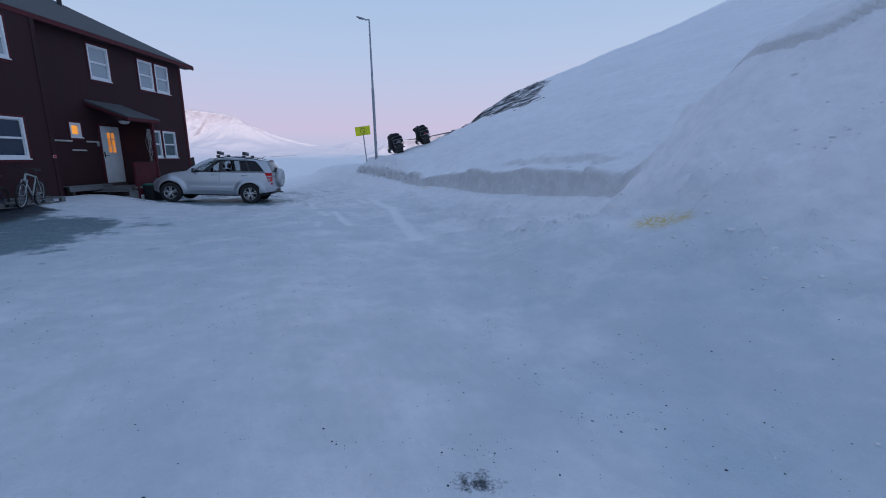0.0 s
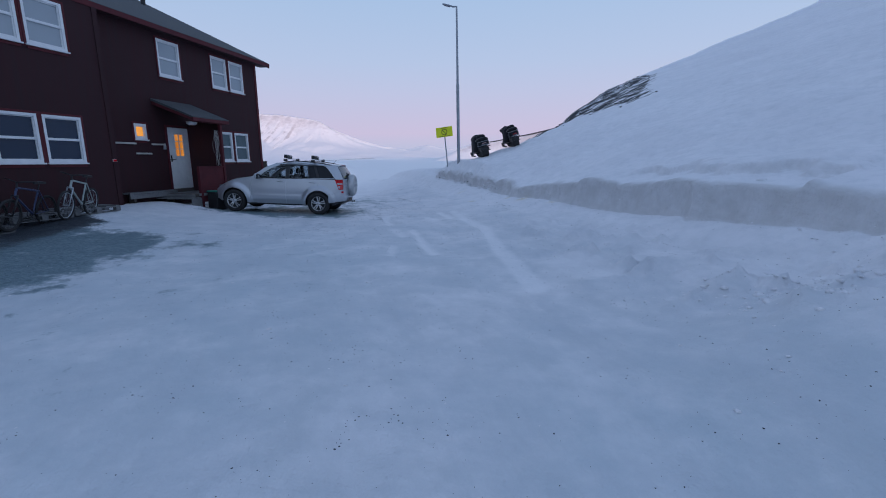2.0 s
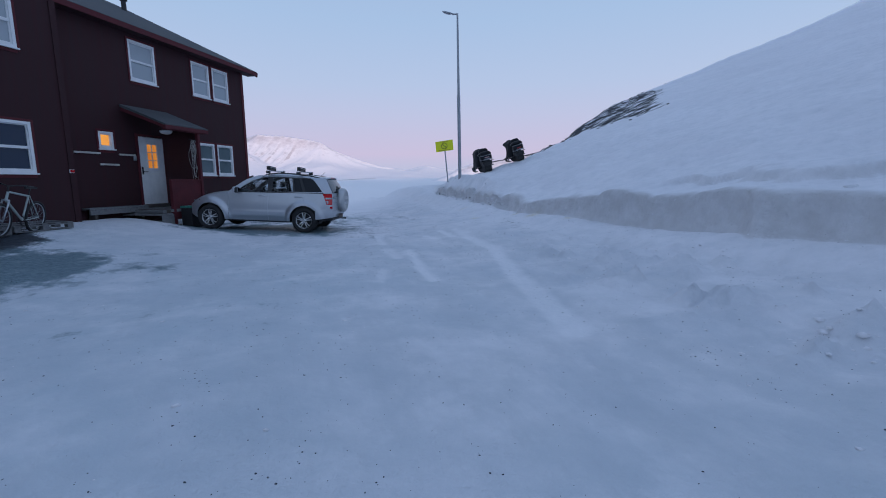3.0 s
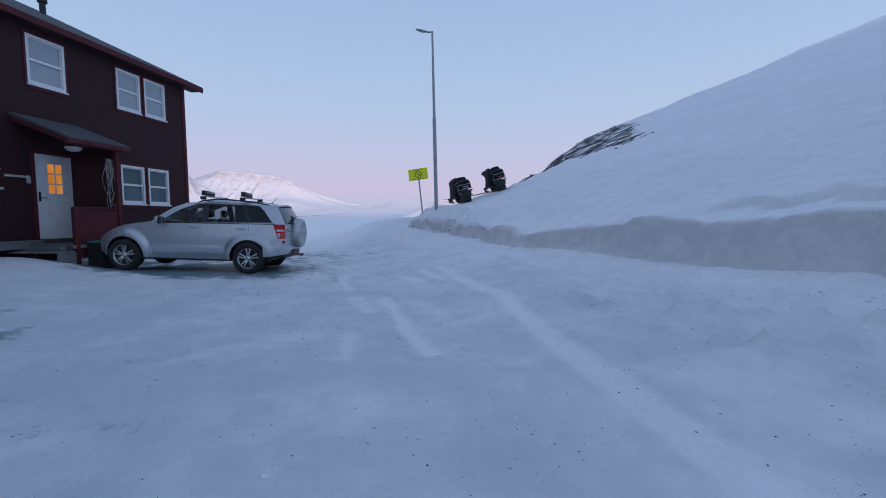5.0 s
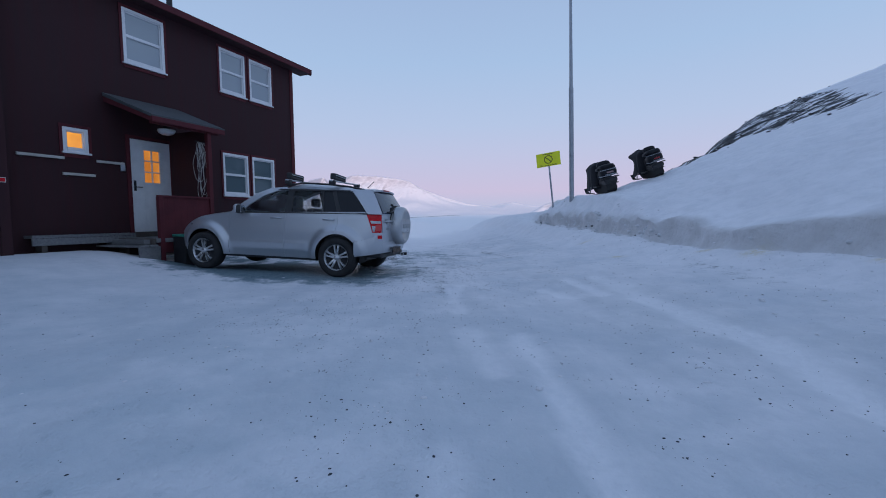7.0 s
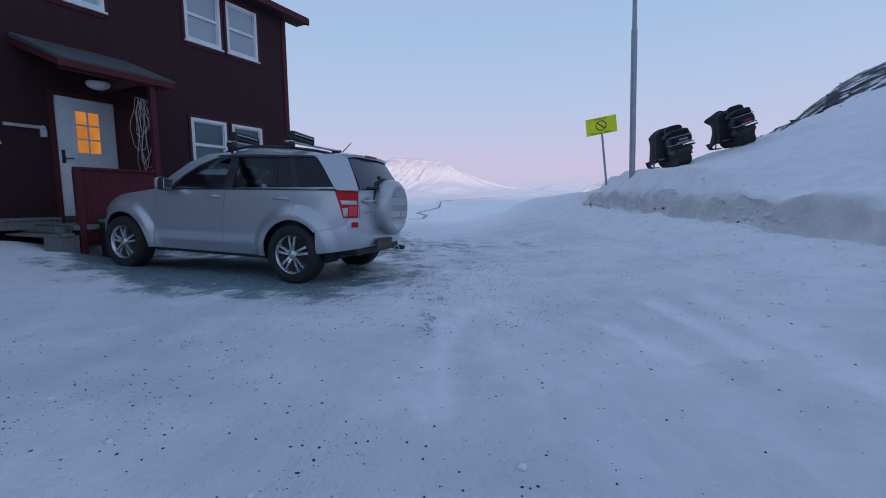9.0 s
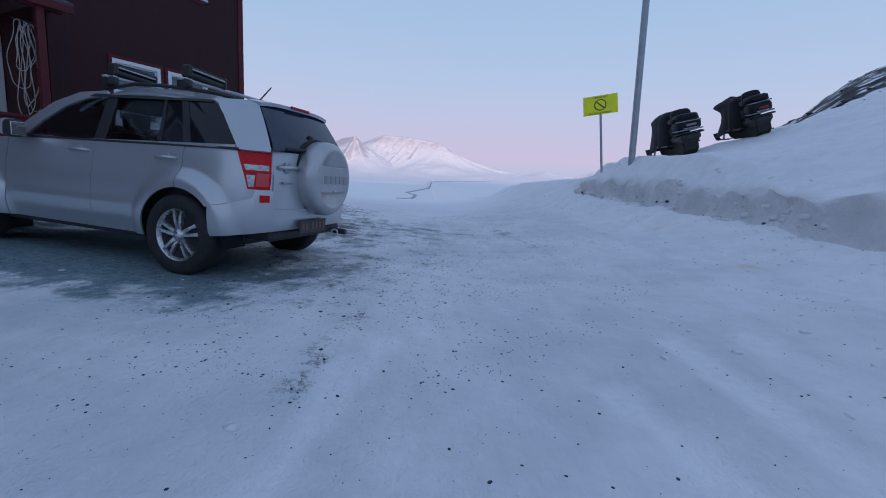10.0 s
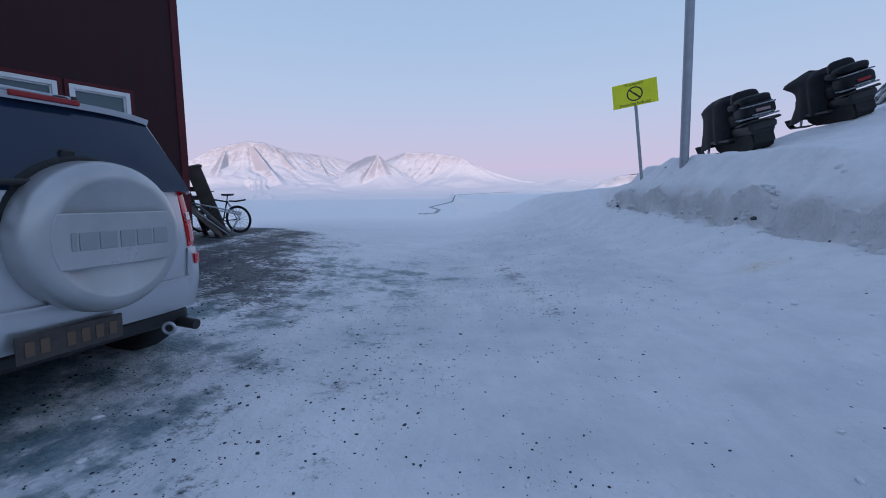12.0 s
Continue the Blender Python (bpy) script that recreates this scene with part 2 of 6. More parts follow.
FABRIC = worn("black_cover_cloth", (0.013, 0.014, 0.018), (0.026, 0.027, 0.032), 6, 0.75, 60, 0.3, 0.004, None, 0.0, 0.35, 0.65, 0.2)
SEAT_VINYL = worn("black_vinyl", (0.013, 0.014, 0.016), (0.022, 0.023, 0.028), 8, 0.5, 120, 0.15, 0.002, None, 0.0, 0.35, 0.65, 0.16)
SIGN_BLACK = mat("sign_black", (0.02, 0.02, 0.012), 0.5)
LAMP_GREY = worn("lamp_grey", (0.30, 0.32, 0.35), (0.38, 0.40, 0.43), 6, 0.5, 60, 0.1, 0.002, None, 0.5)


# ---- mesh helpers ----
def link_mesh(name, bm, material, parent=None, label="", smooth=False, m=None):
    me = bpy.data.meshes.new(name)
    if smooth:
        for e in bm.edges:
            e.smooth = len(e.link_faces) != 2 or e.calc_face_angle(0.0) < 0.75
    bm.to_mesh(me)
    bm.free()
    if smooth:
        me.polygons.foreach_set("use_smooth", [True] * len(me.polygons))
    me.materials.append(material)
    ob = new(name, me)
    if parent:
        ob.parent = parent
    if m is not None:
        ob.matrix_local = m
    if label:
        tagged(ob, label)
    return ob


def part(name, bm, material, parent, label="", smooth=False, m=None):
    return link_mesh(name, bm, material, parent, label, smooth, m)


def thing(name, label, category, at=None, group="", kind=""):
    ob = new(name)
    ob.empty_display_size = 0.2
    if at is not None:
        ob.matrix_world = at
    return tagged(ob, label, category, group, kind)


def box(bm, x0, x1, y0, y1, z0, z1, bevel=0.0, m=None):
    """A box between those planes, with bevelled edges."""
    r = bmesh.ops.create_cube(bm, size=1)
    vs = r["verts"]
    bmesh.ops.scale(bm, vec=(x1 - x0, y1 - y0, z1 - z0), verts=vs)
    bmesh.ops.translate(bm, vec=((x0 + x1) / 2, (y0 + y1) / 2, (z0 + z1) / 2), verts=vs)
    if bevel:
        es = list({e for v in vs for e in v.link_edges})
        g = bmesh.ops.bevel(bm, geom=es, offset=bevel, segments=2, profile=0.5, affect="EDGES")
        vs = list({v for f in g["faces"] for v in f.verts} | {v for v in vs if v.is_valid})
    if m is not None:
        bmesh.ops.transform(bm, matrix=m, verts=[v for v in vs if v.is_valid])
    return bm


def boxed(x0, x1, y0, y1, z0, z1, bevel=0.0, m=None):
    return box(bmesh.new(), x0, x1, y0, y1, z0, z1, bevel, m)


def tube(bm, a, b, r0, r1=None, seg=12, caps=True):
    """A round bar from a to b."""
    a, b = Vector(a), Vector(b)
    r1 = r0 if r1 is None else r1
    q = (b - a).to_track_quat("Z", "Y").to_matrix().to_4x4()
    g = bmesh.ops.create_cone(bm, cap_ends=caps, segments=seg, radius1=r0, radius2=r1, depth=(b - a).length)
    bmesh.ops.transform(bm, matrix=Matrix.Translation((a + b) / 2) @ q, verts=g["verts"])
    return bm


def path_tube(bm, pts, r, seg=8):
    """A bent round bar through the points."""
    rings = []
    pts = [Vector(p) for p in pts]
    for i, p in enumerate(pts):
        d = (pts[min(i + 1, len(pts) - 1)] - pts[max(i - 1, 0)]).normalized()
        q = d.to_track_quat("Z", "Y")
        rings.append([bm.verts.new(p + q @ Vector((r * math.cos(k * math.tau / seg), r * math.sin(k * math.tau / seg), 0))) for k in range(seg)])
    for a, b in zip(rings, rings[1:]):
        for k in range(seg):
            bm.faces.new((a[k], a[(k + 1) % seg], b[(k + 1) % seg], b[k]))
    bm.faces.new(rings[0][::-1])
    bm.faces.new(rings[-1])
    return bm


def lathe(bm, profile, seg=32, m=None):
    """A body of revolution about y: profile of (radius, y)."""
    rings = []
    for r, y in profile:
        rings.append([bm.verts.new((r * math.cos(k * math.tau / seg), y, r * math.sin(k * math.tau / seg))) for k in range(seg)])
    for a, b in zip(rings, rings[1:]):
        for k in range(seg):
            bm.faces.new((a[k], b[k], b[(k + 1) % seg], a[(k + 1) % seg]))
    bm.faces.new(rings[0])
    bm.faces.new(rings[-1][::-1])
    if m is not None:
        bmesh.ops.transform(bm, matrix=m, verts=[v for r in rings for v in r])
    return bm


def ring_bar(bm, radius, r, seg=36, sides=8, m=None):
    """A torus about y."""
    vs = []
    for i in range(seg):
        a = i * math.tau / seg
        vs.append([bm.verts.new(((radius + r * math.cos(k * math.tau / sides)) * math.cos(a), r * math.sin(k * math.tau / sides),
                                 (radius + r * math.cos(k * math.tau / sides)) * math.sin(a))) for k in range(sides)])
    for i in range(seg):
        a, b = vs[i], vs[(i + 1) % seg]
        for k in range(sides):
            bm.faces.new((a[k], b[k], b[(k + 1) % sides], a[(k + 1) % sides]))
    if m is not None:
        bmesh.ops.transform(bm, matrix=m, verts=[v for ring in vs for v in ring])
    return bm


def prism(bm, outline, axis, lo, hi):
    """An outline of (a, b) pushed along an axis: x keeps (y, z), y keeps (x, z), z keeps (x, y)."""
    def at(a, b, c):
        return {"x": (c, a, b), "y": (a, c, b), "z": (a, b, c)}[axis]
    lows = [bm.verts.new(at(a, b, lo)) for a, b in outline]
    highs = [bm.verts.new(at(a, b, hi)) for a, b in outline]
    bm.faces.new(lows)
    bm.faces.new(highs)
    for i in range(len(outline)):
        j = (i + 1) % len(outline)
        bm.faces.new((lows[i], lows[j], highs[j], highs[i]))
    bmesh.ops.recalc_face_normals(bm, faces=bm.faces)
    return bm


# ---- height of the land ----
def hash2(i, j, seed):
    v = np.sin(i * 127.1 + j * 311.7 + seed * 74.7) * 43758.5453
    return v - np.floor(v)


def vnoise(x, y, seed=0):
    xi, yi = np.floor(x), np.floor(y)
    xf, yf = x - xi, y - yi
    xf, yf = xf * xf * (3 - 2 * xf), yf * yf * (3 - 2 * yf)
    a, b = hash2(xi, yi, seed), hash2(xi + 1, yi, seed)
    c, d = hash2(xi, yi + 1, seed), hash2(xi + 1, yi + 1, seed)
    return (a + (b - a) * xf) * (1 - yf) + (c + (d - c) * xf) * yf


def fbm(x, y, octaves=4, seed=0):
    total, amp, norm = 0.0, 1.0, 0.0
    for o in range(octaves):
        total = total + amp * vnoise(x * 2 ** o, y * 2 ** o, seed + o)
        norm += amp
        amp *= 0.5
    return total / norm - 0.5


def soft(v, w):
    return w * np.logaddexp(0, v / w)


def smooth(a, b, v):
    t = np.clip((v - a) / (b - a), 0, 1)
    return t * t * (3 - 2 * t)


def bank_su(x, y):
    """Distance behind the foot of the ploughed bank, and along it."""
    return (x - 1.5) * 0.876 + (y - 12.5) * 0.482, -(x - 1.5) * 0.482 + (y - 12.5) * 0.876


def land(x, y):
    """Height of the snow, and where it is packed, greyer on the bank, icy, bare, rocky or stained."""
    x, y = np.asarray(x, float), np.asarray(y, float)
    s, u = bank_su(x, y)
    near = 1 / (1 + ((x + 3) ** 2 + (y - 14) ** 2) / 60.0 ** 2)
    # yard: level road, rising towards the house, falling to the valley beyond it
    z = 0.05 * np.clip(-7.5 - x, 0, 7) * smooth(30, 22, y) + 0.05 * smooth(10, 17, y) * smooth(-6.8, -5.2, x)
    z = z + 0.20 * np.exp(-((x + 12.2) / 1.6) ** 2) * smooth(10.5, 12.5, y) * smooth(17.0, 15.5, y)
    z = z - 0.25 * np.exp(-((x + 11.0) / 1.5) ** 2 - ((y - 17.6) / 1.3) ** 2) * 0.6
    fall = np.maximum(soft(y - 30, 3.0), soft(-x - 17, 2.5) * smooth(17, 24, y))
    drop = np.minimum(0.042 * fall, 9.0 + 0.002 * fall)
    dist = np.hypot(x, y)
    rise = 0.0135 * soft(dist - 700, 150) * smooth(0, -0.25, x / np.maximum(dist, 1) - 0.15)
    valley = z - drop + rise
    z = z - drop * smooth(8, 0, s) + rise
    road = smooth(0.3, -1.2, s)
    z = z + road * near * (0.035 * fbm(x * 0.5, y * 0.5, 3, 3) + 0.02 * fbm(x * 2.2, y * 2.2, 3, 7))
    # wheel ruts along the drive
    for off in (-5.2, -3.6, -2.2):
        w = s - off + 0.5 * np.sin(u * 0.25 + off)
        z = z - 0.02 * np.exp(-(w / 0.28) ** 2) * smooth(24, 15, y)
    # apron, cut face and slope behind it
    n1, n2, n3 = fbm(u * 0.28, s * 0.1 + 3, 3, 11), fbm(u * 1.1, s * 1.1, 3, 17), fbm(u * 2.6, s * 2.6, 3, 19)
    blocky = smooth(8.0, 9.6, u)
    away = smooth(-3.9, -3.1, u)
    end = smooth(16.9, 16.0, u + 0.8 * n2)
    slab = smooth(0.30, 0.70, vnoise(u / 1.1 + 1.4 * n1, 0 * u + 0.5, 5)) - 0.5
    slab2 = smooth(0.35, 0.65, vnoise(u / 0.8 + 0.6 * n2, s * 0.3, 7)) - 0.5
    edge = s - 0.10 + 0.26 * slab * (1 - 0.6 * blocky) + 0.45 * n1 + 0.30 * n2 + (0.10 + 0.16 * blocky) * n3
    foot = np.interp(u, (-6, -2, -1, 0, 1.2, 2.3, 4.2, 6, 7.6, 8.7, 10, 12, 14, 16, 20), (0.84, 0.78, 0.69, 0.60, 0.52, 0.45, 0.48, 0.50, 0.41, 0.46, 0.56, 0.62, 0.72, 0.82, 0.75))
    lip = np.interp(u, (-4, -1, 0, 1.2, 2.3, 4.2, 6, 7.6, 8.7, 9.6, 11, 12.5, 14, 16), (1.40, 1.38, 1.35, 1.24, 1.10, 1.02, 0.89, 0.76, 0.84, 0.93, 0.97, 1.04, 1.08, 1.14))
    apron = foot * (0.50 * smooth(-3.3, -0.3, s + 0.6 * n1) + 0.50 * smooth(-0.85, 0.15, s + 0.3 * n1)) + 0.10 * n2 * smooth(-2.4, -0.6, s)
    high = np.minimum(s, 130) * 0.36 + 1.0
    lip = lip + 0.08 * slab2 * (1 - blocky) + 0.24 * (fbm(u * 0.75, 0 * u + 0.5, 3, 61) - 0.02) * smooth(6, 3, u) + 0.10 * n3 * blocky
    top = high + (lip - 1.14) * np.exp(-np.maximum(s - 0.4, 0) / 2.2) + 0.44 * smooth(9.5, 12.5, u) * np.exp(-np.maximum(s - 0.8, 0) / 1.1) * smooth(0.22, 0.75, edge)
    # a second, smaller cut above the first
    upper = smooth(3.0, 2.0, u + n2) * away * smooth(-0.02, 0.16, slab2 + 1.2 * n2)
    top = top + upper * (0.13 * smooth(0.80, 0.98, edge + 0.7 * n3 + 0.9 * n2) - 0.11) * smooth(4.5, 1.5, s)
    rise_to = smooth(0.0, 0.20, edge) * away * end + smooth(-1.4, 1.6, edge) * (1 - away * end)
    crest = np.interp(s, (0, 4, 7, 9, 11, 14, 17, 22, 30, 40, 50, 75, 130), (16.2, 16.2, 16.6, 18, 20.3, 23.2, 26.3, 28.5, 29.5, 32.5, 35.5, 45, 62))
    shelf = (apron * smooth(34, 24, u) + 0.55 * smooth(-2.5, 1.2, s) * smooth(17, 19, u) * smooth(40, 26, u))
    slope = apron * (1 - rise_to) + top * rise_to
    fallen = slope - 0.55 * soft(u - crest - 0.8 * n1, 0.5) * smooth(-0.5, 2.5, s)
    # wind-packed shoulder with a broken lip, where the cut ends
    shoulder = smooth(-2.7, -4.7, u + 0.8 * n2 + 1.0 * n1) * smooth(14, 7, s)
    brow = smooth(1.04, 1.13, s + 0.5 * n2 + 0.3 * n1) * smooth(-3.4, -4.0, u) * smooth(-9.5, -6.5, u)
    drift = 0.72 * smooth(-4.4, -1.3, s) + 2.45 * smooth(-2.0, 1.5, s + 0.5 * n1 - 0.55 * smooth(-5.4, -3.6, u) * smooth(1.1, -0.4, s)) + 0.11 * brow + 0.16 * np.maximum(s - 1.3, 0) + 0.28 * np.clip(-3.9 - u, 0, 2.2) * smooth(0.4, 1.6, s)
    drift = drift + (0.16 * fbm(x * 1.3, y * 1.3, 4, 101) + 0.55 * np.maximum(fbm(x * 2.2, y * 2.2, 4, 103) - 0.05, 0)) * smooth(-2.6, -1.2, s)
    fallen = fallen + np.maximum(drift - fallen, 0) * shoulder
    lumps = smooth(0.3, 1.8, s) * (0.30 * fbm(x * 0.11 + 7, y * 0.11, 3, 21) * smooth(3, 9, s) + (0.30 * fbm(x * 0.28, y * 0.28, 4, 23) - 0.05) + 0.20 * fbm(x * 0.8 + 0.3 * y, y * 0.8, 4, 29) + 0.20 * smooth(0.10, -0.06, np.abs(fbm(u * 0.35, s * 1.1, 3, 33))) * smooth(9, 3, s) * fbm(u * 0.7, s * 0.9, 2, 37))
    ripple = 0.10 * fbm(s * 2.2, u * 0.8, 4, 39) * smooth(0.6, 1.6, s) * smooth(14, 8, s)
    hillside = z + np.maximum(fallen + lumps + ripple, shelf)
    z = np.where(u > 15, np.maximum(hillside, valley + shelf), hillside)
    # broken clods along the far stretch of the bank
    clod = np.exp(-((edge - 0.16) / 0.30) ** 2) * away * end
    z = z + clod * (0.25 + 0.75 * blocky) * (0.50 * np.abs(fbm(u * 1.5, s * 3.0, 3, 43)) - 0.12 + 0.22 * fbm(u * 3.2, s * 4.5, 3, 47) * blocky)
    # churned lumps at the foot of the bank
    churn = np.exp(-((s + 1.5 - 0.6 * n1) / 1.1) ** 2) * smooth(6, -1, u)
    z = z + churn * (0.20 * np.maximum(fbm(x * 1.7, y * 1.7, 4, 91), -0.08) + 0.24 * np.maximum(fbm(x * 3.6, y * 3.6, 3, 93) - 0.08, 0) * 3)
    z = z - 0.06 * np.exp(-((x + 2.0) / 1.6) ** 2 - ((y - 26.8) / 2.0) ** 2)
    # bare, frost-broken ground on the brow
    bare_s = np.abs(s - 10.6 - 0.25 * (u - 15)) - 0.35 - 0.55 * np.clip(u - 12.6, 0, 12)
    rock = smooth(0.9, -0.6, bare_s + 2.0 * n1) * smooth(12.3, 14.5, u + n2) * smooth(30, 22, s)
    rim = np.exp(-((u - crest) / 1.0) ** 2) * smooth(4.5, 6.0, s)
    rock = np.maximum(rock * 0.85, rim * (0.66 * smooth(17, 12, s) + 0.40))
    z = z + rock * 0.35 * (np.abs(fbm(u * 1.1, s * 0.35, 4, 83)) - 0.1)
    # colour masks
    # greyer band along the cut faces
    bank_grey = smooth(-0.06, 0.02, edge) * smooth(0.40, 0.22, edge) * away * end
    bank_grey = np.maximum(bank_grey, 0.4 * upper * smooth(0.74, 0.82, edge + 0.7 * n3 + 0.9 * n2) * smooth(1.02, 0.95, edge + 0.7 * n3 + 0.9 * n2))
    # shade in the crack of the shoulder's lip, put into the colour
    bank_grey = np.maximum(bank_grey, 1.0 * smooth(1.02, 1.04, s + 0.5 * n2 + 0.3 * n1) * smooth(1.125, 1.10, s + 0.5 * n2 + 0.3 * n1) * smooth(-3.4, -4.0, u) * smooth(-9.5, -6.5, u))
    packed = road * smooth(-9.5, -7.5, x) * smooth(40, 28, y) * smooth(-0.2, -1.6, s)
    gap = fbm(x * 0.6, y * 0.6, 3, 51)
    along = fbm(s * 1.6, u * 0.18, 3, 57)
    ice = 0.78 * smooth(-5.9, -8.6, x + 3.0 * gap) * smooth(13.4, 11.4, y + 1.6 * gap) * smooth(3, 7.0, y)
    ice = np.maximum(ice, 0.26 * smooth(-1.0, -4.5, x + 2.0 * gap) * smooth(15, 11, y))
    glaze = np.maximum(smooth(1.0, -5.0, x + 2.5 * gap) * smooth(17, 11, y), 1.2 * smooth(-6.2, -3.6, s + 3 * gap) * smooth(-1.0, -2.8, s) * smooth(11, 5, y)) * smooth(-15, -13, x)
    # dark ice round the car, strengthened to paint its shadow into the ground
    ice = np.maximum(ice, 1.12 * np.exp(-((x + 9.2) / 3.0) ** 2 - ((y - 16.9) / 1.4) ** 2))
    ice = np.maximum(ice, 0.49 * smooth(-4.9, -7.4, x + 1.6 * gap + 0.12 * (y - 18)) * smooth(15.4, 17.4, y + gap) * smooth(24.0, 21.5, y))
    dirt = (0.66 + 0.8 * along) * smooth(-7.6, -10.0, x + 0.75 * (y - 21.2) + 1.6 * gap) * smooth(17.6, 19.8, y) * smooth(25.5, 24.0, y + 0.25 * (x + 12))
    dirt = np.maximum(dirt, 0.95 * smooth(-9.0, -10.8, x + 1.5 * gap + 0.25 * (y - 10)) * smooth(13.0, 12.0, y + 0.8 * gap) * smooth(6, 8, y))
    for x0, y0, x1, y1, w, k in ((-6.09, 17.74, -5.2, 15.6, 0.13, 0.42), (-7.6, 19.8, -5.9, 16.6, 0.40, 0.40), (-6.9, 22.6, -5.5, 20.2, 0.22, 0.46), (-6.5, 19.4, -5.6, 17.4, 0.5, 0.37), (-8.2, 18.3, -6.6, 16.2, 0.5, 0.36), (-2.2, 18.2, -1.6, 15.9, 0.35, 0.42)):
        vx, vy = x1 - x0, y1 - y0
        t = np.clip(((x - x0) * vx + (y - y0) * vy) / (vx * vx + vy * vy), 0, 1)
        d = np.hypot(x - x0 - t * vx, y - y0 - t * vy)
        dirt = np.maximum(dirt, k * np.exp(-(d / w) ** 2) + 0.12 * along)
    dirt = np.maximum(dirt, 0.72 * np.exp(-((x - 0.18) / 0.20) ** 2 - ((y - 3.04) / 0.12) ** 2))
    # strips where wheels or a shovel have left the snow smooth and pale
    track = 0 * x
    for x0, y0, x1, y1, w, k in ((-3.45, 17.2, -2.85, 15.63, 0.10, 0.6), (-2.85, 15.63, -2.10, 14.09, 0.12, 0.9), (-2.10, 14.09, -1.57, 12.13, 0.12, 0.9), (-1.5, 11.9, -0.85, 9.6, 0.13, 0.8),
                                 (-4.2, 13.88, -3.7, 13.02, 0.10, 0.6), (-3.74, 13.9, -3.13, 12.45, 0.08, 0.9), (-3.13, 12.45, -2.69, 11.52, 0.09, 0.9), (-3.63, 12.1, -3.37, 11.25, 0.06, 0.6), (-5.2, 15.9, -4.5, 14.5, 0.06, 0.7),
                                 (-4.06, 16.29, -3.55, 15.70, 0.07, 0.9), (-3.82, 16.98, -3.25, 15.85, 0.08, 0.9), (-3.38, 16.79, -3.0, 16.3, 0.08, 0.7), (-5.18, 16.27, -4.80, 15.0, 0.07, 0.8)):
        vx, vy = x1 - x0, y1 - y0
        t = np.clip(((x - x0) * vx + (y - y0) * vy) / (vx * vx + vy * vy), 0, 1)
        d = np.hypot(x - x0 - t * vx, y - y0 - t * vy)
        track = np.maximum(track, k * smooth(w * 1.5, w * 0.75, d + 0.06 * gap))
    z = z - 0.018 * track
    rut = smooth(0.02, 0.22, along) * road * smooth(-9, -7, x) * smooth(30, 22, y)
    # cleaner snow away from the yard, growing with distance to paint in haze
    fresh_haze = smooth(20, 60, dist) * np.maximum(smooth(7, 1, s), smooth(30, 45, u)) * smooth(20, 32, np.maximum(-x, y))
    stain = 0 * x
    for px, py, r in ((2.45, 7.1, 0.14), (2.62, 6.95, 0.15), (2.8, 6.8, 0.09), (2.5, 8.62, 0.10), (-0.57, 16.3, 0.10), (-1.4, 17.6, 0.16), (-1.9, 18.4, 0.12), (-3.2, 19.3, 0.12), (-4.0, 21.6, 0.14)):
        stain = stain + (0.9 if py < 10 else 0.5) * np.exp(-((x - px) ** 2 + (y - py) ** 2) / r ** 2)
    return z, dict(packed=packed, bank_grey=bank_grey, ice=ice, dirt=dirt, rock=rock, stain=np.clip(stain, 0, 1), track=track, rut=rut, fresh_haze=fresh_haze, glaze=glaze, across=s + 0.6 * n1, along=u, edge=edge)


def height(x, y):
    return float(land(np.array([float(x)]), np.array([float(y)]))[0][0])


def grow(lo, hi, step, far_lo, far_hi, rate=1.17):
    inner = list(np.arange(lo, hi + 1e-6, step))
    left, right, d = [], [], step
    p = lo
    while p > far_lo:
        d *= rate
        p -= d
        left.append(p)
    p, d = hi, step
    while p < far_hi:
        d *= rate
        p += d
        right.append(p)
    return np.array(left[::-1] + inner + right)


def sheet(name, X, Y, Z, masks, material):
    ny, nx = X.shape
    me = bpy.data.meshes.new(name)
    co = np.stack([X.ravel(), Y.ravel(), Z.ravel()], 1)
    i = np.arange(ny * nx).reshape(ny, nx)
    quads = np.stack([i[:-1, :-1].ravel(), i[:-1, 1:].ravel(), i[1:, 1:].ravel(), i[1:, :-1].ravel()], 1)
    me.vertices.add(len(co))
    me.vertices.foreach_set("co", co.ravel())
    me.loops.add(quads.size)
    me.loops.foreach_set("vertex_index", quads.ravel())
    me.polygons.add(len(quads))
    me.polygons.foreach_set("loop_start", np.arange(0, quads.size, 4))
    me.polygons.foreach_set("use_smooth", np.ones(len(quads), bool))
    for key, v in masks.items():
        a = me.attributes.new(key, "FLOAT", "POINT")
        a.data.foreach_set("value", np.asarray(v, np.float32).ravel())
    me.update(calc_edges=True)
    me.materials.append(material)
    return new(name, me)


def stations(spans, far_lo, far_hi, rate=1.17):
    """Values that run evenly through each span (from, to, step) and spread out beyond them."""
    inner = np.concatenate([np.arange(a, b - 1e-6, d) for a, b, d in spans])
    return np.concatenate([grow(spans[0][0], spans[0][0], spans[0][2], far_lo, spans[0][0], rate)[:-1], inner, grow(spans[-1][1], spans[-1][1], spans[-1][2], spans[-1][1], far_hi, rate)])


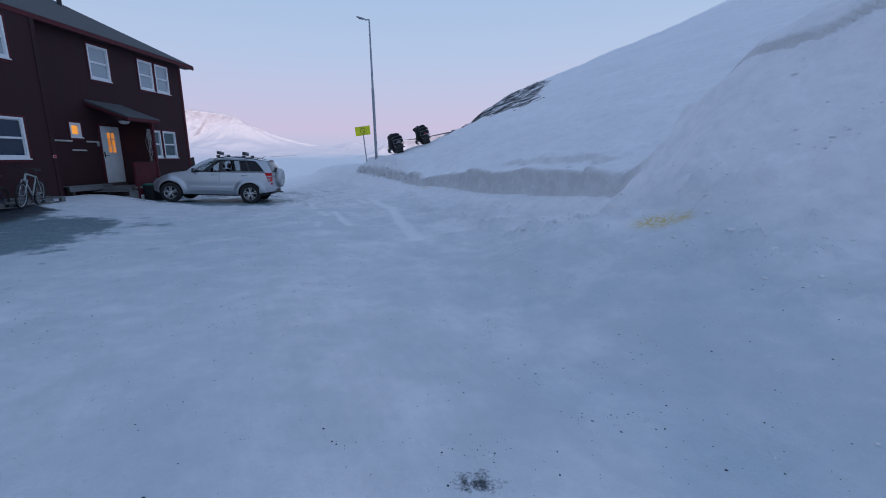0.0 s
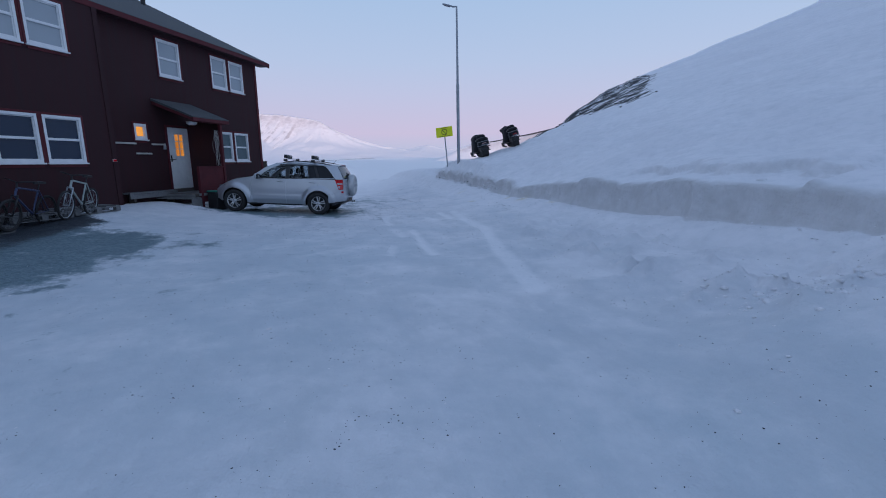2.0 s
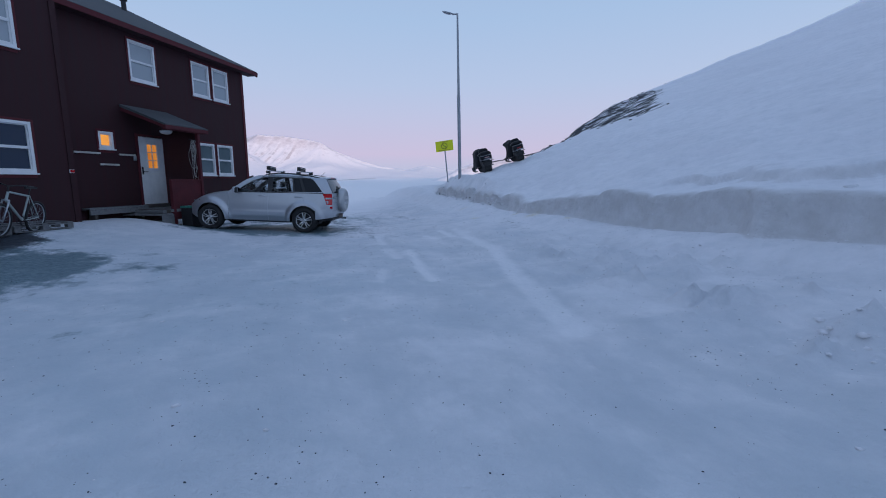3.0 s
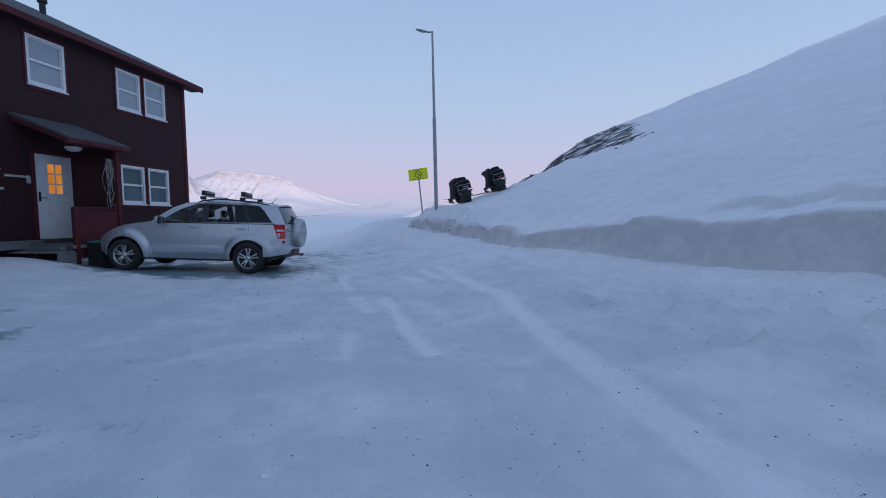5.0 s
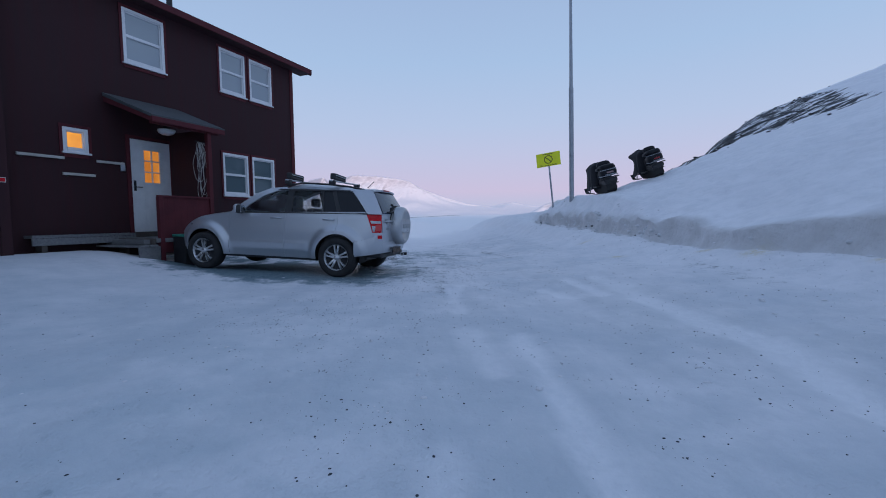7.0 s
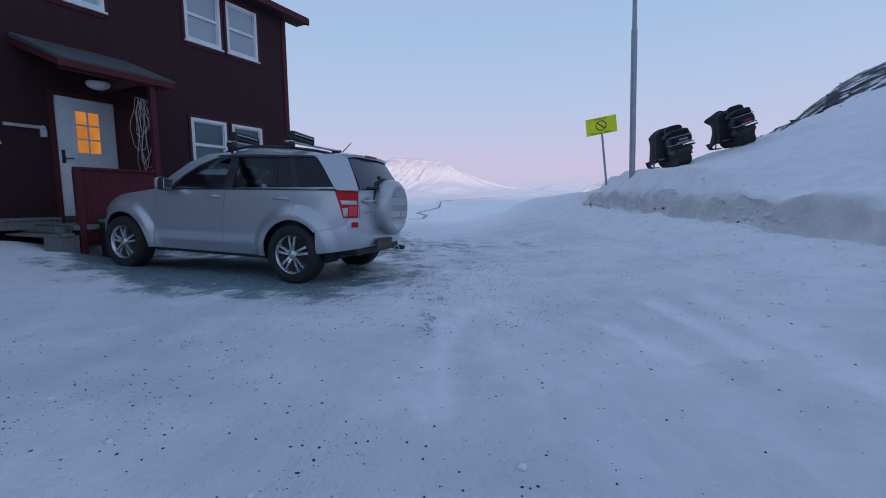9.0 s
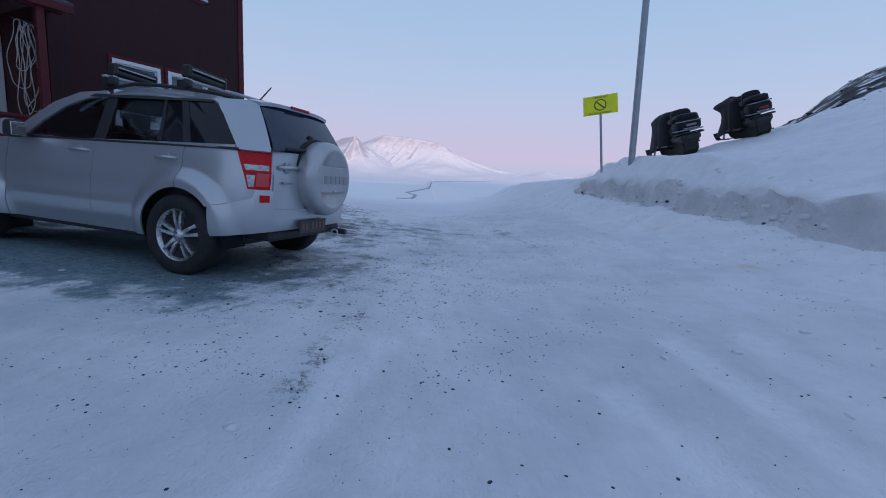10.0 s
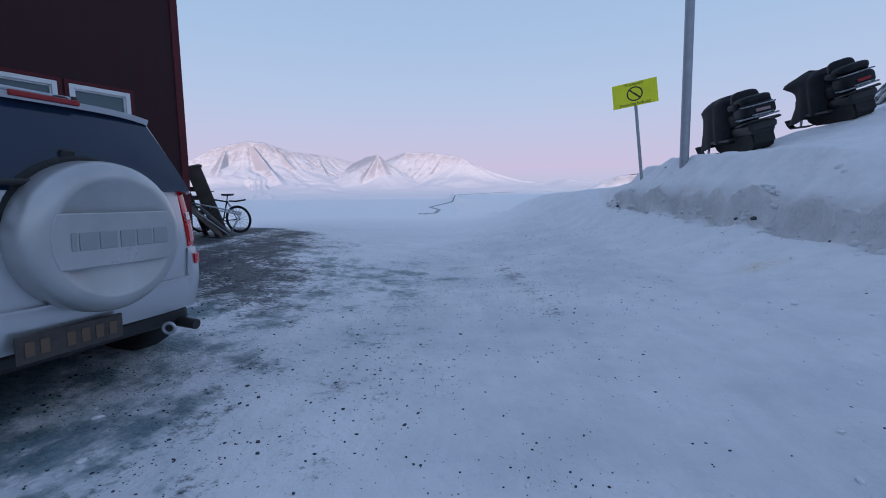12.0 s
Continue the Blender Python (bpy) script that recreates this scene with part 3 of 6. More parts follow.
# the sheet's lines run along the bank and across it; the lip of the cut leans out over its foot
S, U = np.meshgrid(stations([(-12.5, -1.1, 0.085), (-1.1, 1.6, 0.032), (1.6, 6.5, 0.09), (6.5, 19.0, 0.2), (19.0, 40.0, 0.6)], -4800, 4800), stations([(-12.5, 18.0, 0.06), (18.0, 34.0, 0.16)], -4800, 4800))
X, Y = 1.5 + 0.876 * S - 0.482 * U, 12.5 + 0.482 * S + 0.876 * U
Z, MASKS = land(X, Y)
EDGE = MASKS.pop("edge")
LEAN = smooth(0.08, 0.20, EDGE) * smooth(0.62, 0.26, EDGE) * smooth(-3.6, -2.6, U) * smooth(16.6, 15.8, U) * (0.06 + 0.22 * np.abs(fbm(U * 1.3, S * 0.4, 3, 97)) + 0.10 * smooth(8, 9.6, U) * (0.5 + fbm(U * 3.4, S * 2.0, 2, 99)))
X, Y = X - 0.876 * LEAN, Y - 0.482 * LEAN
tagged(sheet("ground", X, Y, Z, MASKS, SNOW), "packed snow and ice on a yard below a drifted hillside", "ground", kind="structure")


# ---- far mountains: one sheet over a sector, rising from the valley floor ----
def mountains(az0, az1, r0, r1, ridges, seed, cols=520, rows=170):
    """Ridges are lines of (bearing, elevation, distance); the slopes fall off from them, cut by gullies."""
    az, r = np.radians(np.linspace(az0, az1, cols)), np.linspace(r0, r1, rows)
    A, R = np.meshgrid(az, r)
    X, Y = R * np.sin(A), R * np.cos(A)
    base = 0.0135 * (R - 700) - 9
    H = base - 45
    wob = fbm(X / 160, Y / 160, 4, seed)
    for length, line in ridges:
        pts = [(d * math.sin(radians(a)), d * math.cos(radians(a)), d * math.tan(radians(e)), d) for a, e, d in line]
        for (ax, ay, ah, ad), (bx, by, bh, bd) in zip(pts, pts[1:]):
            vx, vy = bx - ax, by - ay
            t = np.clip(((X - ax) * vx + (Y - ay) * vy) / (vx * vx + vy * vy), 0, 1)
            px, py = ax + t * vx, ay + t * vy
            d = np.hypot(X - px, Y - py)
            top = ah + (bh - ah) * t
            along = t * math.hypot(vx, vy) + np.arctan2(X - px, Y - py) * 70
            gully = np.abs(fbm(along / 46, d / 700, 4, seed + 3)) * 2.2 - 0.35
            fold = np.maximum(0, d * (1 + 0.34 * gully * smooth(10, 120, d) + 0.30 * wob * smooth(30, 200, d)))
            foot = 0.0135 * (ad - 700) - 9
            H = np.maximum(H, base + (top - foot) * np.exp(-fold / length) - 6)
    H = H + 3 * fbm(X / 70, Y / 70, 4, seed + 8) * smooth(0, 60, H - base)
    st = np.hypot(np.gradient(H, axis=0) / np.hypot(np.gradient(X, axis=0), np.gradient(Y, axis=0)), np.gradient(H, axis=1) / np.hypot(np.gradient(X, axis=1), np.gradient(Y, axis=1)))
    return X, Y, H, dict(steep=np.clip((st - 0.35) * 1.6, 0, 1) * smooth(4, 30, H - base))


FAR = mountains(-84, -6, 1300, 3560, [
    (330, [(-78, 5.0, 2900), (-66, 4.6, 2900), (-60, 4.4, 2900), (-58.2, 4.4, 2900), (-56.7, 5.6, 2900), (-55, 6.15, 2880), (-53, 6.65, 2850), (-51, 6.55, 2850), (-48.2, 5.6, 2900), (-45.4, 5.3, 3050), (-42.7, 4.85, 3150), (-41.0, 4.4, 3200)]),
    (170, [(-52.5, 6.55, 2850), (-50.5, 3.6, 2500), (-48.8, 1.3, 2150)]), (170, [(-55, 6.0, 2880), (-56.5, 2.2, 2350)]), (150, [(-50.0, 6.2, 2850), (-47.5, 3.4, 2600), (-45.5, 1.2, 2300)]),
    (150, [(-45.2, 5.1, 3050), (-43.8, 2.4, 2600), (-42.6, 0.9, 2300)]),
    (240, [(-37.8, 5.3, 2550), (-36.9, 3.0, 2350), (-35.6, 1.0, 2150)]), (200, [(-37.8, 5.45, 2550), (-39.4, 5.0, 2800), (-41.0, 4.2, 3000)]), (170, [(-37.8, 5.4, 2550), (-40.0, 1.6, 2250)]),
    (300, [(-36.6, 4.8, 3000), (-35.2, 5.4, 2900), (-34.2, 5.75, 2850), (-31.6, 5.65, 2800), (-28.5, 5.3, 2750), (-27.2, 4.95, 2700), (-26.0, 3.8, 2680), (-23.7, 2.35, 2600), (-22.4, 1.95, 2560), (-19.0, 0.85, 2500)]),
    (300, [(-17.5, 1.1, 3400), (-15.6, 1.9, 3400), (-14.2, 2.15, 3400), (-12.6, 1.75, 3400), (-10.0, 1.5, 3400)])], 5)
tagged(sheet("backdrop_mountains", *FAR, MOUNTAIN), "snow-covered mountains across the valley in rosy light", "mountain", kind="structure")
# BEHIND is never in view; it is added to block the sun
BEHIND = mountains(112, 242, 150, 900, [(140, [(118, 12, 640), (145, 12, 650), (170, 11.5, 650), (205, 10, 650), (240, 8, 650)])], 15, 180, 80)
NEAR = mountains(-15, 24, 540, 1060, [(58, [(-15, 0.2, 900), (-12.5, 1.0, 900), (-10.2, 2.2, 900), (-8.6, 2.75, 900), (-6.1, 3.1, 900), (-3.0, 3.7, 900), (0.4, 4.4, 900), (3.0, 5.0, 900), (9.0, 6.3, 900), (24, 8, 900)])], 25, 260, 90)
NEAR[3]["bare"] = smooth(892, 899, np.hypot(NEAR[0], NEAR[1])) * smooth(-11.0, -6.0, np.degrees(np.arctan2(NEAR[0], NEAR[1])))
tagged(sheet("backdrop_crest", *NEAR, MOUNTAIN), "snow slope with a bare dark crest beyond the hill", "slope", kind="structure")
tagged(sheet("backdrop_ridge", *BEHIND, MOUNTAIN), "unseen snow-covered ridge added to shade the yard", "ridge", kind="structure")


# ---- the house ----
WX, WY0, WY1 = -12.76, 4.0, 21.60          # face of the long wall, its ends
WING_X, WING_Y = -12.43, 14.40             # the half that stands proud, and its corner
EAVE_Z, FASCIA_X, RAKE_Y = 5.67, -12.44, 22.12
RIDGE_X, RIDGE_Z = -18.9, 8.80
house = thing("house", "two-storey house with dark red-brown boards and white windows", "house", pose(0, 0, 0))


def wall_panel(name, x0, x1, y0, y1, z0, z1, holes, material):
    """A wall across x with openings (y0, y1, z0, z1) cut right through, built of blocks round them."""
    ys = sorted({y0, y1, *[h[0] for h in holes], *[h[1] for h in holes]})
    zs = sorted({z0, z1, *[h[2] for h in holes], *[h[3] for h in holes]})
    bm = bmesh.new()
    for a, b in zip(ys, ys[1:]):
        for c, d in zip(zs, zs[1:]):
            if not any(h[0] <= a and b <= h[1] and h[2] <= c and d <= h[3] for h in holes):
                box(bm, x0, x1, a, b, c, d)
    bmesh.ops.remove_doubles(bm, verts=bm.verts, dist=0.0005)
    seen, dead = {}, []
    for f in bm.faces:
        key = tuple(sorted(v.index for v in f.verts))
        if key in seen:
            dead += [f, seen[key]]
        seen[key] = f
    bmesh.ops.delete(bm, geom=list(set(dead)), context="FACES")
    return part(name, bm, material, house)


WINDOWS = [  # y0, y1, z0, z1, wall face, pale curtain
    (16.58, 17.48, 4.34, 5.46, WX, 1), (18.94, 19.76, 4.34, 5.45, WX, 1), (19.91, 20.73, 4.34, 5.45, WX, 1),
    (18.93, 19.76, 1.68, 2.78, WX, 2), (19.90, 20.73, 1.68, 2.78, WX, 2),
    (12.61, 13.54, 1.65, 2.78, WING_X, 0), (11.57, 12.50, 1.65, 2.78, WING_X, 0),
    (12.57, 13.49, 4.33, 5.43, WING_X, 1), (11.54, 12.45, 4.33, 5.43, WING_X, 1),
    (8.6, 9.5, 1.65, 2.78, WING_X, 0), (8.6, 9.5, 4.33, 5.43, WING_X, 1)]
SMALL = (15.39, 15.82, 2.34, 2.80)
DOOR = (16.55, 17.55, 0.77, 2.83)
wall_panel("wall", WX - 0.2, WX, WING_Y - 0.2, WY1, 0.0, 5.63, [w[:4] for w in WINDOWS if w[4] == WX] + [SMALL, DOOR], WALL)
wall_panel("wall", WING_X - 0.2, WING_X, WY0, WING_Y, 0.0, 5.63, [w[:4] for w in WINDOWS if w[4] == WING_X], WALL)
for y in (WY1 - 0.2, WY0):
    bm = bmesh.new()
    prism(bm, [(WX - 0.2, 0.0), (WX - 0.2, 5.63), (RIDGE_X, RIDGE_Z - 0.12), (-24.8, 5.63), (-24.8, 0.0)], "y", y, y + 0.2)
    part("wall", bm, WALL, house)
part("wall", boxed(-25.0, -24.8, WY0, WY1, 0, 5.7), WALL, house)
# roof: two slabs with overhang
for side in (1, -1):
    bm = bmesh.new()
    ex = FASCIA_X if side > 0 else 2 * RIDGE_X - FASCIA_X
    zt = EAVE_Z + 0.10
    prism(bm, [(ex, zt), (RIDGE_X, RIDGE_Z + 0.06), (RIDGE_X, RIDGE_Z - 0.10), (ex, zt - 0.12)], "y", WY0 - 0.6, RAKE_Y)
    part("roof", bm, ROOF, house, "dark felt roof slope")
    part("fascia", boxed(min(ex, ex + side * 0.03), max(ex, ex + side * 0.03), WY0 - 0.6, RAKE_Y + 0.02, EAVE_Z - 0.06, EAVE_Z + 0.08, 0.004), TRIM_RED, house, "dark red fascia board")
    bm = bmesh.new()
    prism(bm, [(ex, zt - 0.02), (RIDGE_X, RIDGE_Z + 0.04), (RIDGE_X, RIDGE_Z - 0.16), (ex, zt - 0.20)], "y", RAKE_Y, RAKE_Y + 0.03)
    part("bargeboard", bm, TRIM_RED, house, "dark red bargeboard")
part("soffit", boxed(WX - 0.1, FASCIA_X, WY0 - 0.6, RAKE_Y, EAVE_Z - 0.05, EAVE_Z - 0.03), WALL, house)
for y0, y1, x in ((WY1 - 0.11, WY1 + 0.02, WX), (WING_Y - 0.13, WING_Y + 0.015, WING_X)):
    part("corner_board", boxed(x - 0.05, x + 0.022, y0, y1, 0.2, 5.62, 0.004), WALL if y1 < 16 else TRIM_RED, house, "dark red corner board")
part("foundation", boxed(WX - 0.15, WX + 0.015, WING_Y, WY1 - 0.02, -0.3, 0.28), WOOD_DARK, house, "dark foundation sill")
bm = bmesh.new()
tube(bm, (-17.4, 21.1, 8.0), (-17.4, 21.1, 8.55), 0.09)
tube(bm, (-17.4, 21.1, 8.50), (-17.4, 21.1, 8.72), 0.14)
part("vent_pipe", bm, BLACK, house, "black vent pipe on the roof", True)


def window(y0, y1, z0, z1, x, pane_mat, sash=True, label=""):
    w = new("window")
    w.parent = house
    w.matrix_local = pose(x, (y0 + y1) / 2, z0)
    hw, h, t = (y1 - y0) / 2, z1 - z0, 0.065
    bm = bmesh.new()
    box(bm, -0.09, 0.018, -hw, -hw + t, 0, h, 0.005)
    box(bm, -0.09, 0.018, hw - t, hw, 0, h, 0.005)
    box(bm, -0.09, 0.018, -hw + t, hw - t, h - t, h, 0.005)
    box(bm, -0.09, 0.018, -hw + t, hw - t, 0, t, 0.005)
    part("frame", bm, WHITE, w, "white painted frame")
    bm = bmesh.new()
    for a, b, c, d in ((-hw + t, -hw + t + 0.022, t, h - t), (hw - t - 0.022, hw - t, t, h - t), (-hw + t + 0.022, hw - t - 0.022, h - t - 0.022, h - t), (-hw + t + 0.022, hw - t - 0.022, t, t + 0.03)):
        box(bm, -0.06, -0.012, a, b, c, d, 0.004)
    part("sash", bm, WHITE, w, "white sash")
    if sash:
        part("mullion", boxed(-0.075, 0.002, -hw + t, hw - t, h * 0.5 - 0.03, h * 0.5 + 0.03, 0.004), WHITE, w, "white painted bar")
        part("pane", boxed(-0.05, -0.04, -hw + t, hw - t, t, h * 0.5 - 0.03), pane_mat, w)
        part("pane", boxed(-0.05, -0.04, -hw + t, hw - t, h * 0.5 + 0.03, h - t), pane_mat, w)
    else:
        part("pane", boxed(-0.05, -0.04, -hw + t, hw - t, t, h - t), pane_mat, w, label)
    part("sill", boxed(-0.02, 0.06, -hw - 0.03, hw + 0.03, -0.035, 0.0, 0.006), WHITE, w, "white sill")
    bm = bmesh.new()
    for a, b, c, d in ((-hw - 0.055, -hw, -0.06, h + 0.055), (hw, hw + 0.055, -0.06, h + 0.055), (-hw, hw, h, h + 0.055), (-hw, hw, -0.105, -0.035)):
        box(bm, 0.0, 0.02, a, b, c, d, 0.003)
    part("casing", bm, TRIM_RED, w, "dark red casing")
    return w


for y0, y1, z0, z1, x, pale in WINDOWS:
    window(y0, y1, z0, z1, x, (PANE, PANE_PALE, PANE_TEAL)[pale])
window(*SMALL, WX, GLOW, False, "pane lit from inside")

# front door with a lit six-light glazing
door = new("door")
door.parent = house
door.matrix_local = pose(WX, DOOR[0], DOOR[2])
DW, DH = DOOR[1] - DOOR[0], DOOR[3] - DOOR[2]
bm = bmesh.new()
gy0, gy1, gz0, gz1 = 0.33, 0.70, 1.08, 1.80
box(bm, -0.05, 0.0, 0.06, gy0, 0.02, DH - 0.06, 0.003)
box(bm, -0.05, 0.0, gy1, DW - 0.06, 0.02, DH - 0.06, 0.003)
box(bm, -0.05, 0.0, gy0, gy1, 0.02, gz0, 0.003)
box(bm, -0.05, 0.0, gy0, gy1, gz1, DH - 0.06, 0.003)
part("leaf", bm, WHITE, door, "white door leaf")
for i in range(2):
    for j in range(3):
        a, c = gy0 + i * (gy1 - gy0) / 2, gz0 + j * (gz1 - gz0) / 3
        part("pane", boxed(-0.03, -0.02, a + 0.012, a + (gy1 - gy0) / 2 - 0.012, c + 0.012, c + (gz1 - gz0) / 3 - 0.012), GLOW_DIM, door, "pane lit from inside")
bm = bmesh.new()
box(bm, -0.04, 0.006, (gy0 + gy1) / 2 - 0.012, (gy0 + gy1) / 2 + 0.012, gz0, gz1)
for j in (0, 1, 2, 3):
    c = gz0 + j * (gz1 - gz0) / 3
    box(bm, -0.038, 0.004, gy0, gy1, c - 0.012, c + 0.012)
for a in (gy0, gy1):
    box(bm, -0.036, 0.005, a - 0.012, a + 0.012, gz0, gz1)
part("glazing_bar", bm, WHITE, door, "white glazing bars")
bm = bmesh.new()
box(bm, 0.0, 0.012, 0.10, 0.15, 0.90, 1.12, 0.004)
tube(bm, (0.01, 0.125, 0.98), (0.06, 0.125, 0.98), 0.009)
tube(bm, (0.055, 0.125, 0.98), (0.055, 0.25, 0.98), 0.009)
part("handle", bm, BLACK, door, "black lever handle")
bm = bmesh.new()
box(bm, -0.15, 0.022, -0.03, 0.05, -0.1, DH + 0.01)
box(bm, -0.15, 0.022, DW - 0.05, DW + 0.03, -0.1, DH + 0.01)
box(bm, -0.15, 0.022, 0.05, DW - 0.05, DH - 0.05, DH + 0.01)
part("door_frame", bm, TRIM_RED, door, "dark red door frame")
part("threshold", boxed(-0.15, 0.04, 0.05, DW - 0.05, -0.1, 0.015), WOOD_DARK, door, "dark wooden threshold")
# dark room behind the panes
part("inner_wall", boxed(WX - 0.9, WX - 0.85, WY0 + 0.3, WY1 - 0.3, 0.1, 5.5), WALL, house)


# ---- porch before the door ----
porch = thing("porch", "small wooden porch with a lean-to roof and a red side screen", "porch", pose(0, 0, 0))
PX = -11.40                                 # its outer edge
part("deck", boxed(WX + 0.02, PX + 0.03, 16.15, 17.55, 0.60, 0.68, 0.006), WOOD_GREY, porch, "grey weathered deck")
for i in range(2):
    y = 15.82 + i * 0.165
    part("plank", boxed(WX + 0.05, PX + 0.05 + 0.02 * (i % 2), y, y + 0.155, 0.52, 0.56 + 0.004 * (i % 3), 0.004), WOOD_GREY, porch)
part("skirt", boxed(PX, PX + 0.04, 15.80, 16.20, 0.20, 0.53, 0.004), WOOD_GREY, porch, "grey weathered skirt board")
part("riser", boxed(WX + 0.05, PX, 16.10, 16.14, 0.52, 0.68), WOOD_DARK, porch)
part("step", boxed(WX + 0.1, PX - 0.1, 15.98, 16.10, 0.57, 0.66, 0.006), WOOD_GREY, porch, "grey wooden step")
screen = part("screen", boxed(PX - 0.055, PX - 0.032, 16.28, 17.37, 0.42, 1.46), WALL, porch, "dark red boarded screen")
for i in range(8):
    part("board", boxed(PX - 0.03, PX, 16.28 + i * 0.137, 16.28 + i * 0.137 + 0.1362, 0.40, 1.48, 0.0015), TRIM_RED, screen)
part("handrail", boxed(PX - 0.05, PX + 0.03, 16.22, 17.40, 1.48, 1.52, 0.006), TRIM_RED, porch, "dark red handrail")
for y, z1 in ((16.22, 1.48), (17.36, 2.90)):
    part("post", boxed(PX - 0.06, PX + 0.035, y, y + 0.09, 0.2, z1, 0.006), TRIM_RED, porch, "dark red post")
part("back_screen", boxed(WX + 0.02, PX - 0.06, 17.50, 17.54, 0.6, 3.0), WALL, porch, "dark boarded end wall")
bm = bmesh.new()
prism(bm, [(WX + 0.005, 3.60), (PX + 0.10, 3.03), (PX + 0.10, 2.98), (WX + 0.005, 3.53)], "y", 16.12, 17.75)
part("roof", bm, ROOF, porch, "dark felt lean-to roof")
part("fascia", boxed(PX + 0.07, PX + 0.105, 16.12, 17.75, 2.90, 3.00, 0.004), TRIM_RED, porch, "dark red fascia board")
for y in (16.13, 17.69):
    bm = bmesh.new()
    prism(bm, [(WX + 0.02, 3.52), (PX + 0.07, 2.98), (PX + 0.07, 2.90), (WX + 0.02, 3.42)], "y", y, y + 0.04)
    part("rafter", bm, TRIM_RED, porch, "dark red rafter")
part("beam", boxed(PX - 0.05, PX + 0.03, 16.17, 17.66, 2.88, 2.97, 0.004), TRIM_RED, porch, "dark red beam")
porch_lamp = thing("porch_lamp", "round white dome lamp under the porch roof", "lamp", pose(-12.1, 16.97, 2.93, -90))
bm = lathe(bmesh.new(), [(0.02, -0.02), (0.16, -0.02), (0.17, 0.0), (0.15, 0.05), (0.09, 0.085), (0.02, 0.095)], 28)
part("shade", bm, WHITE, porch_lamp, "opal white shade", True)
bm = lathe(bmesh.new(), [(0.02, -0.36), (0.05, -0.36), (0.06, -0.02), (0.02, -0.02)], 16)
part("stem", bm, BLACK, porch_lamp, "dark stem", True)

# things fixed to the wall beside the door
for y0, y1, z in ((14.68, 15.39, 2.21), (15.94, 16.46, 2.21), (15.35, 15.90, 1.92)):
    rail = thing("wall_rail", "bare pale wooden rail on the house wall", "rail", pose(WX, y0, z), "rails on the wall")
    part("batten", boxed(0.012, 0.045, 0, y1 - y0, -0.025, 0.025, 0.004), WOOD_PALE, rail, "pale weathered batten")
    for y in (0.06, y1 - y0 - 0.08):
        part("bracket", boxed(0.0, 0.02, y, y + 0.03, -0.05, 0.03, 0.002), BLACK, rail, "dark bracket")
bench = thing("wall_bench", "grey weathered plank bench against the house wall", "bench", pose(WX, 14.70, 0.60))
part("seat_plank", boxed(0.02, 0.30, 0, 1.75, 0.13, 0.18, 0.006), WOOD_GREY, bench, "grey plank with snow on it")
part("front_plank", boxed(0.26, 0.30, 0, 1.75, 0.0, 0.125, 0.006), WOOD_GREY, bench)
for y in (0.15, 1.55):
    part("leg", boxed(0.04, 0.25, y, y + 0.08, -0.5, 0.12), WOOD_DARK, bench)
key_box = thing("key_box", "small grey key box beside the door", "key box", pose(WX, 16.38, 2.06))
part("case", boxed(0.008, 0.05, 0, 0.09, 0.0, 0.13, 0.008), GALV, key_box)
part("shackle", path_tube(bmesh.new(), [(0.03, 0.02, 0.12), (0.03, 0.02, 0.17), (0.03, 0.045, 0.19), (0.03, 0.07, 0.17), (0.03, 0.07, 0.12)], 0.006), GALV, key_box)
plate = thing("wall_marker", "small orange-red marker on the house corner", "marker", pose(WING_X + 0.024, 14.27, 1.68))
part("reflector", boxed(0, 0.015, 0, 0.10, 0, 0.06, 0.004), TAIL_RED, plate)
part("base", boxed(-0.004, 0.003, -0.01, 0.11, -0.01, 0.07, 0.002), WHITE, plate)

# loops of rope and cable hanging by the porch post
rope = thing("hanging_rope", "loops of pale rope hanging by the porch post", "rope", pose(PX - 0.10, 17.36, 2.68))
rng = random.Random(4)
for k in range(7):
    w, drop, off = 0.03 + 0.08 * rng.random() ** 2, 0.45 + 0.85 * rng.random(), -0.024 * k + 0.03 * rng.random()
    p1, p2, p3 = rng.random() * 6, rng.random() * 6, rng.random() * 6
    pts = []
    for i in range(33):
        a = i / 32 * math.tau
        low = 0.5 - 0.5 * math.cos(a)
        pts.append((0.02 + 0.025 * math.sin(a * 2 + p1) + 0.004 * k, off - 0.03 + 0.045 * low * math.sin(a * 1.5 + p2) + w * math.sin(a) * (1.0 + 0.8 * low) + 0.012 * math.sin(5 * a + p3), -drop * low + 0.02 * math.sin(3 * a + p1) * low))
    part("loop", path_tube(bmesh.new(), pts, 0.0042 + 0.0025 * rng.random(), 6), ROPE, rope, "", True)
part("hook", path_tube(bmesh.new(), [(0.0, -0.2, 0.02), (0.05, -0.2, 0.0), (0.05, 0.05, 0.0), (0.0, 0.06, 0.03)], 0.012, 6), BLACK, rope, "dark hook")


# ---- the car ----
CAR_AT = pose(-9.078, 17.275, 0.07, 0, -2.45, 190.5)
car = thing("car", "silver five-door off-road car parked on dark ice before the porch", "car", CAR_AT)
PAINT = mat("silver_paint", (0.50, 0.53, 0.57), 0.32, 0.6)
_big = noise_node(PAINT, 1.6, 5, 0.6)
set_in(PAINT, "Base Color", mix_node(PAINT, step_node(PAINT, _big, 0.3, 0.7), (0.50, 0.525, 0.56), (0.475, 0.495, 0.525)))
set_in(PAINT, "Roughness", step_node(PAINT, _big, 0.3, 0.7, 0.29, 0.35))
set_in(PAINT, "Coat Weight", 0.5)
set_in(PAINT, "Coat Roughness", 0.10)
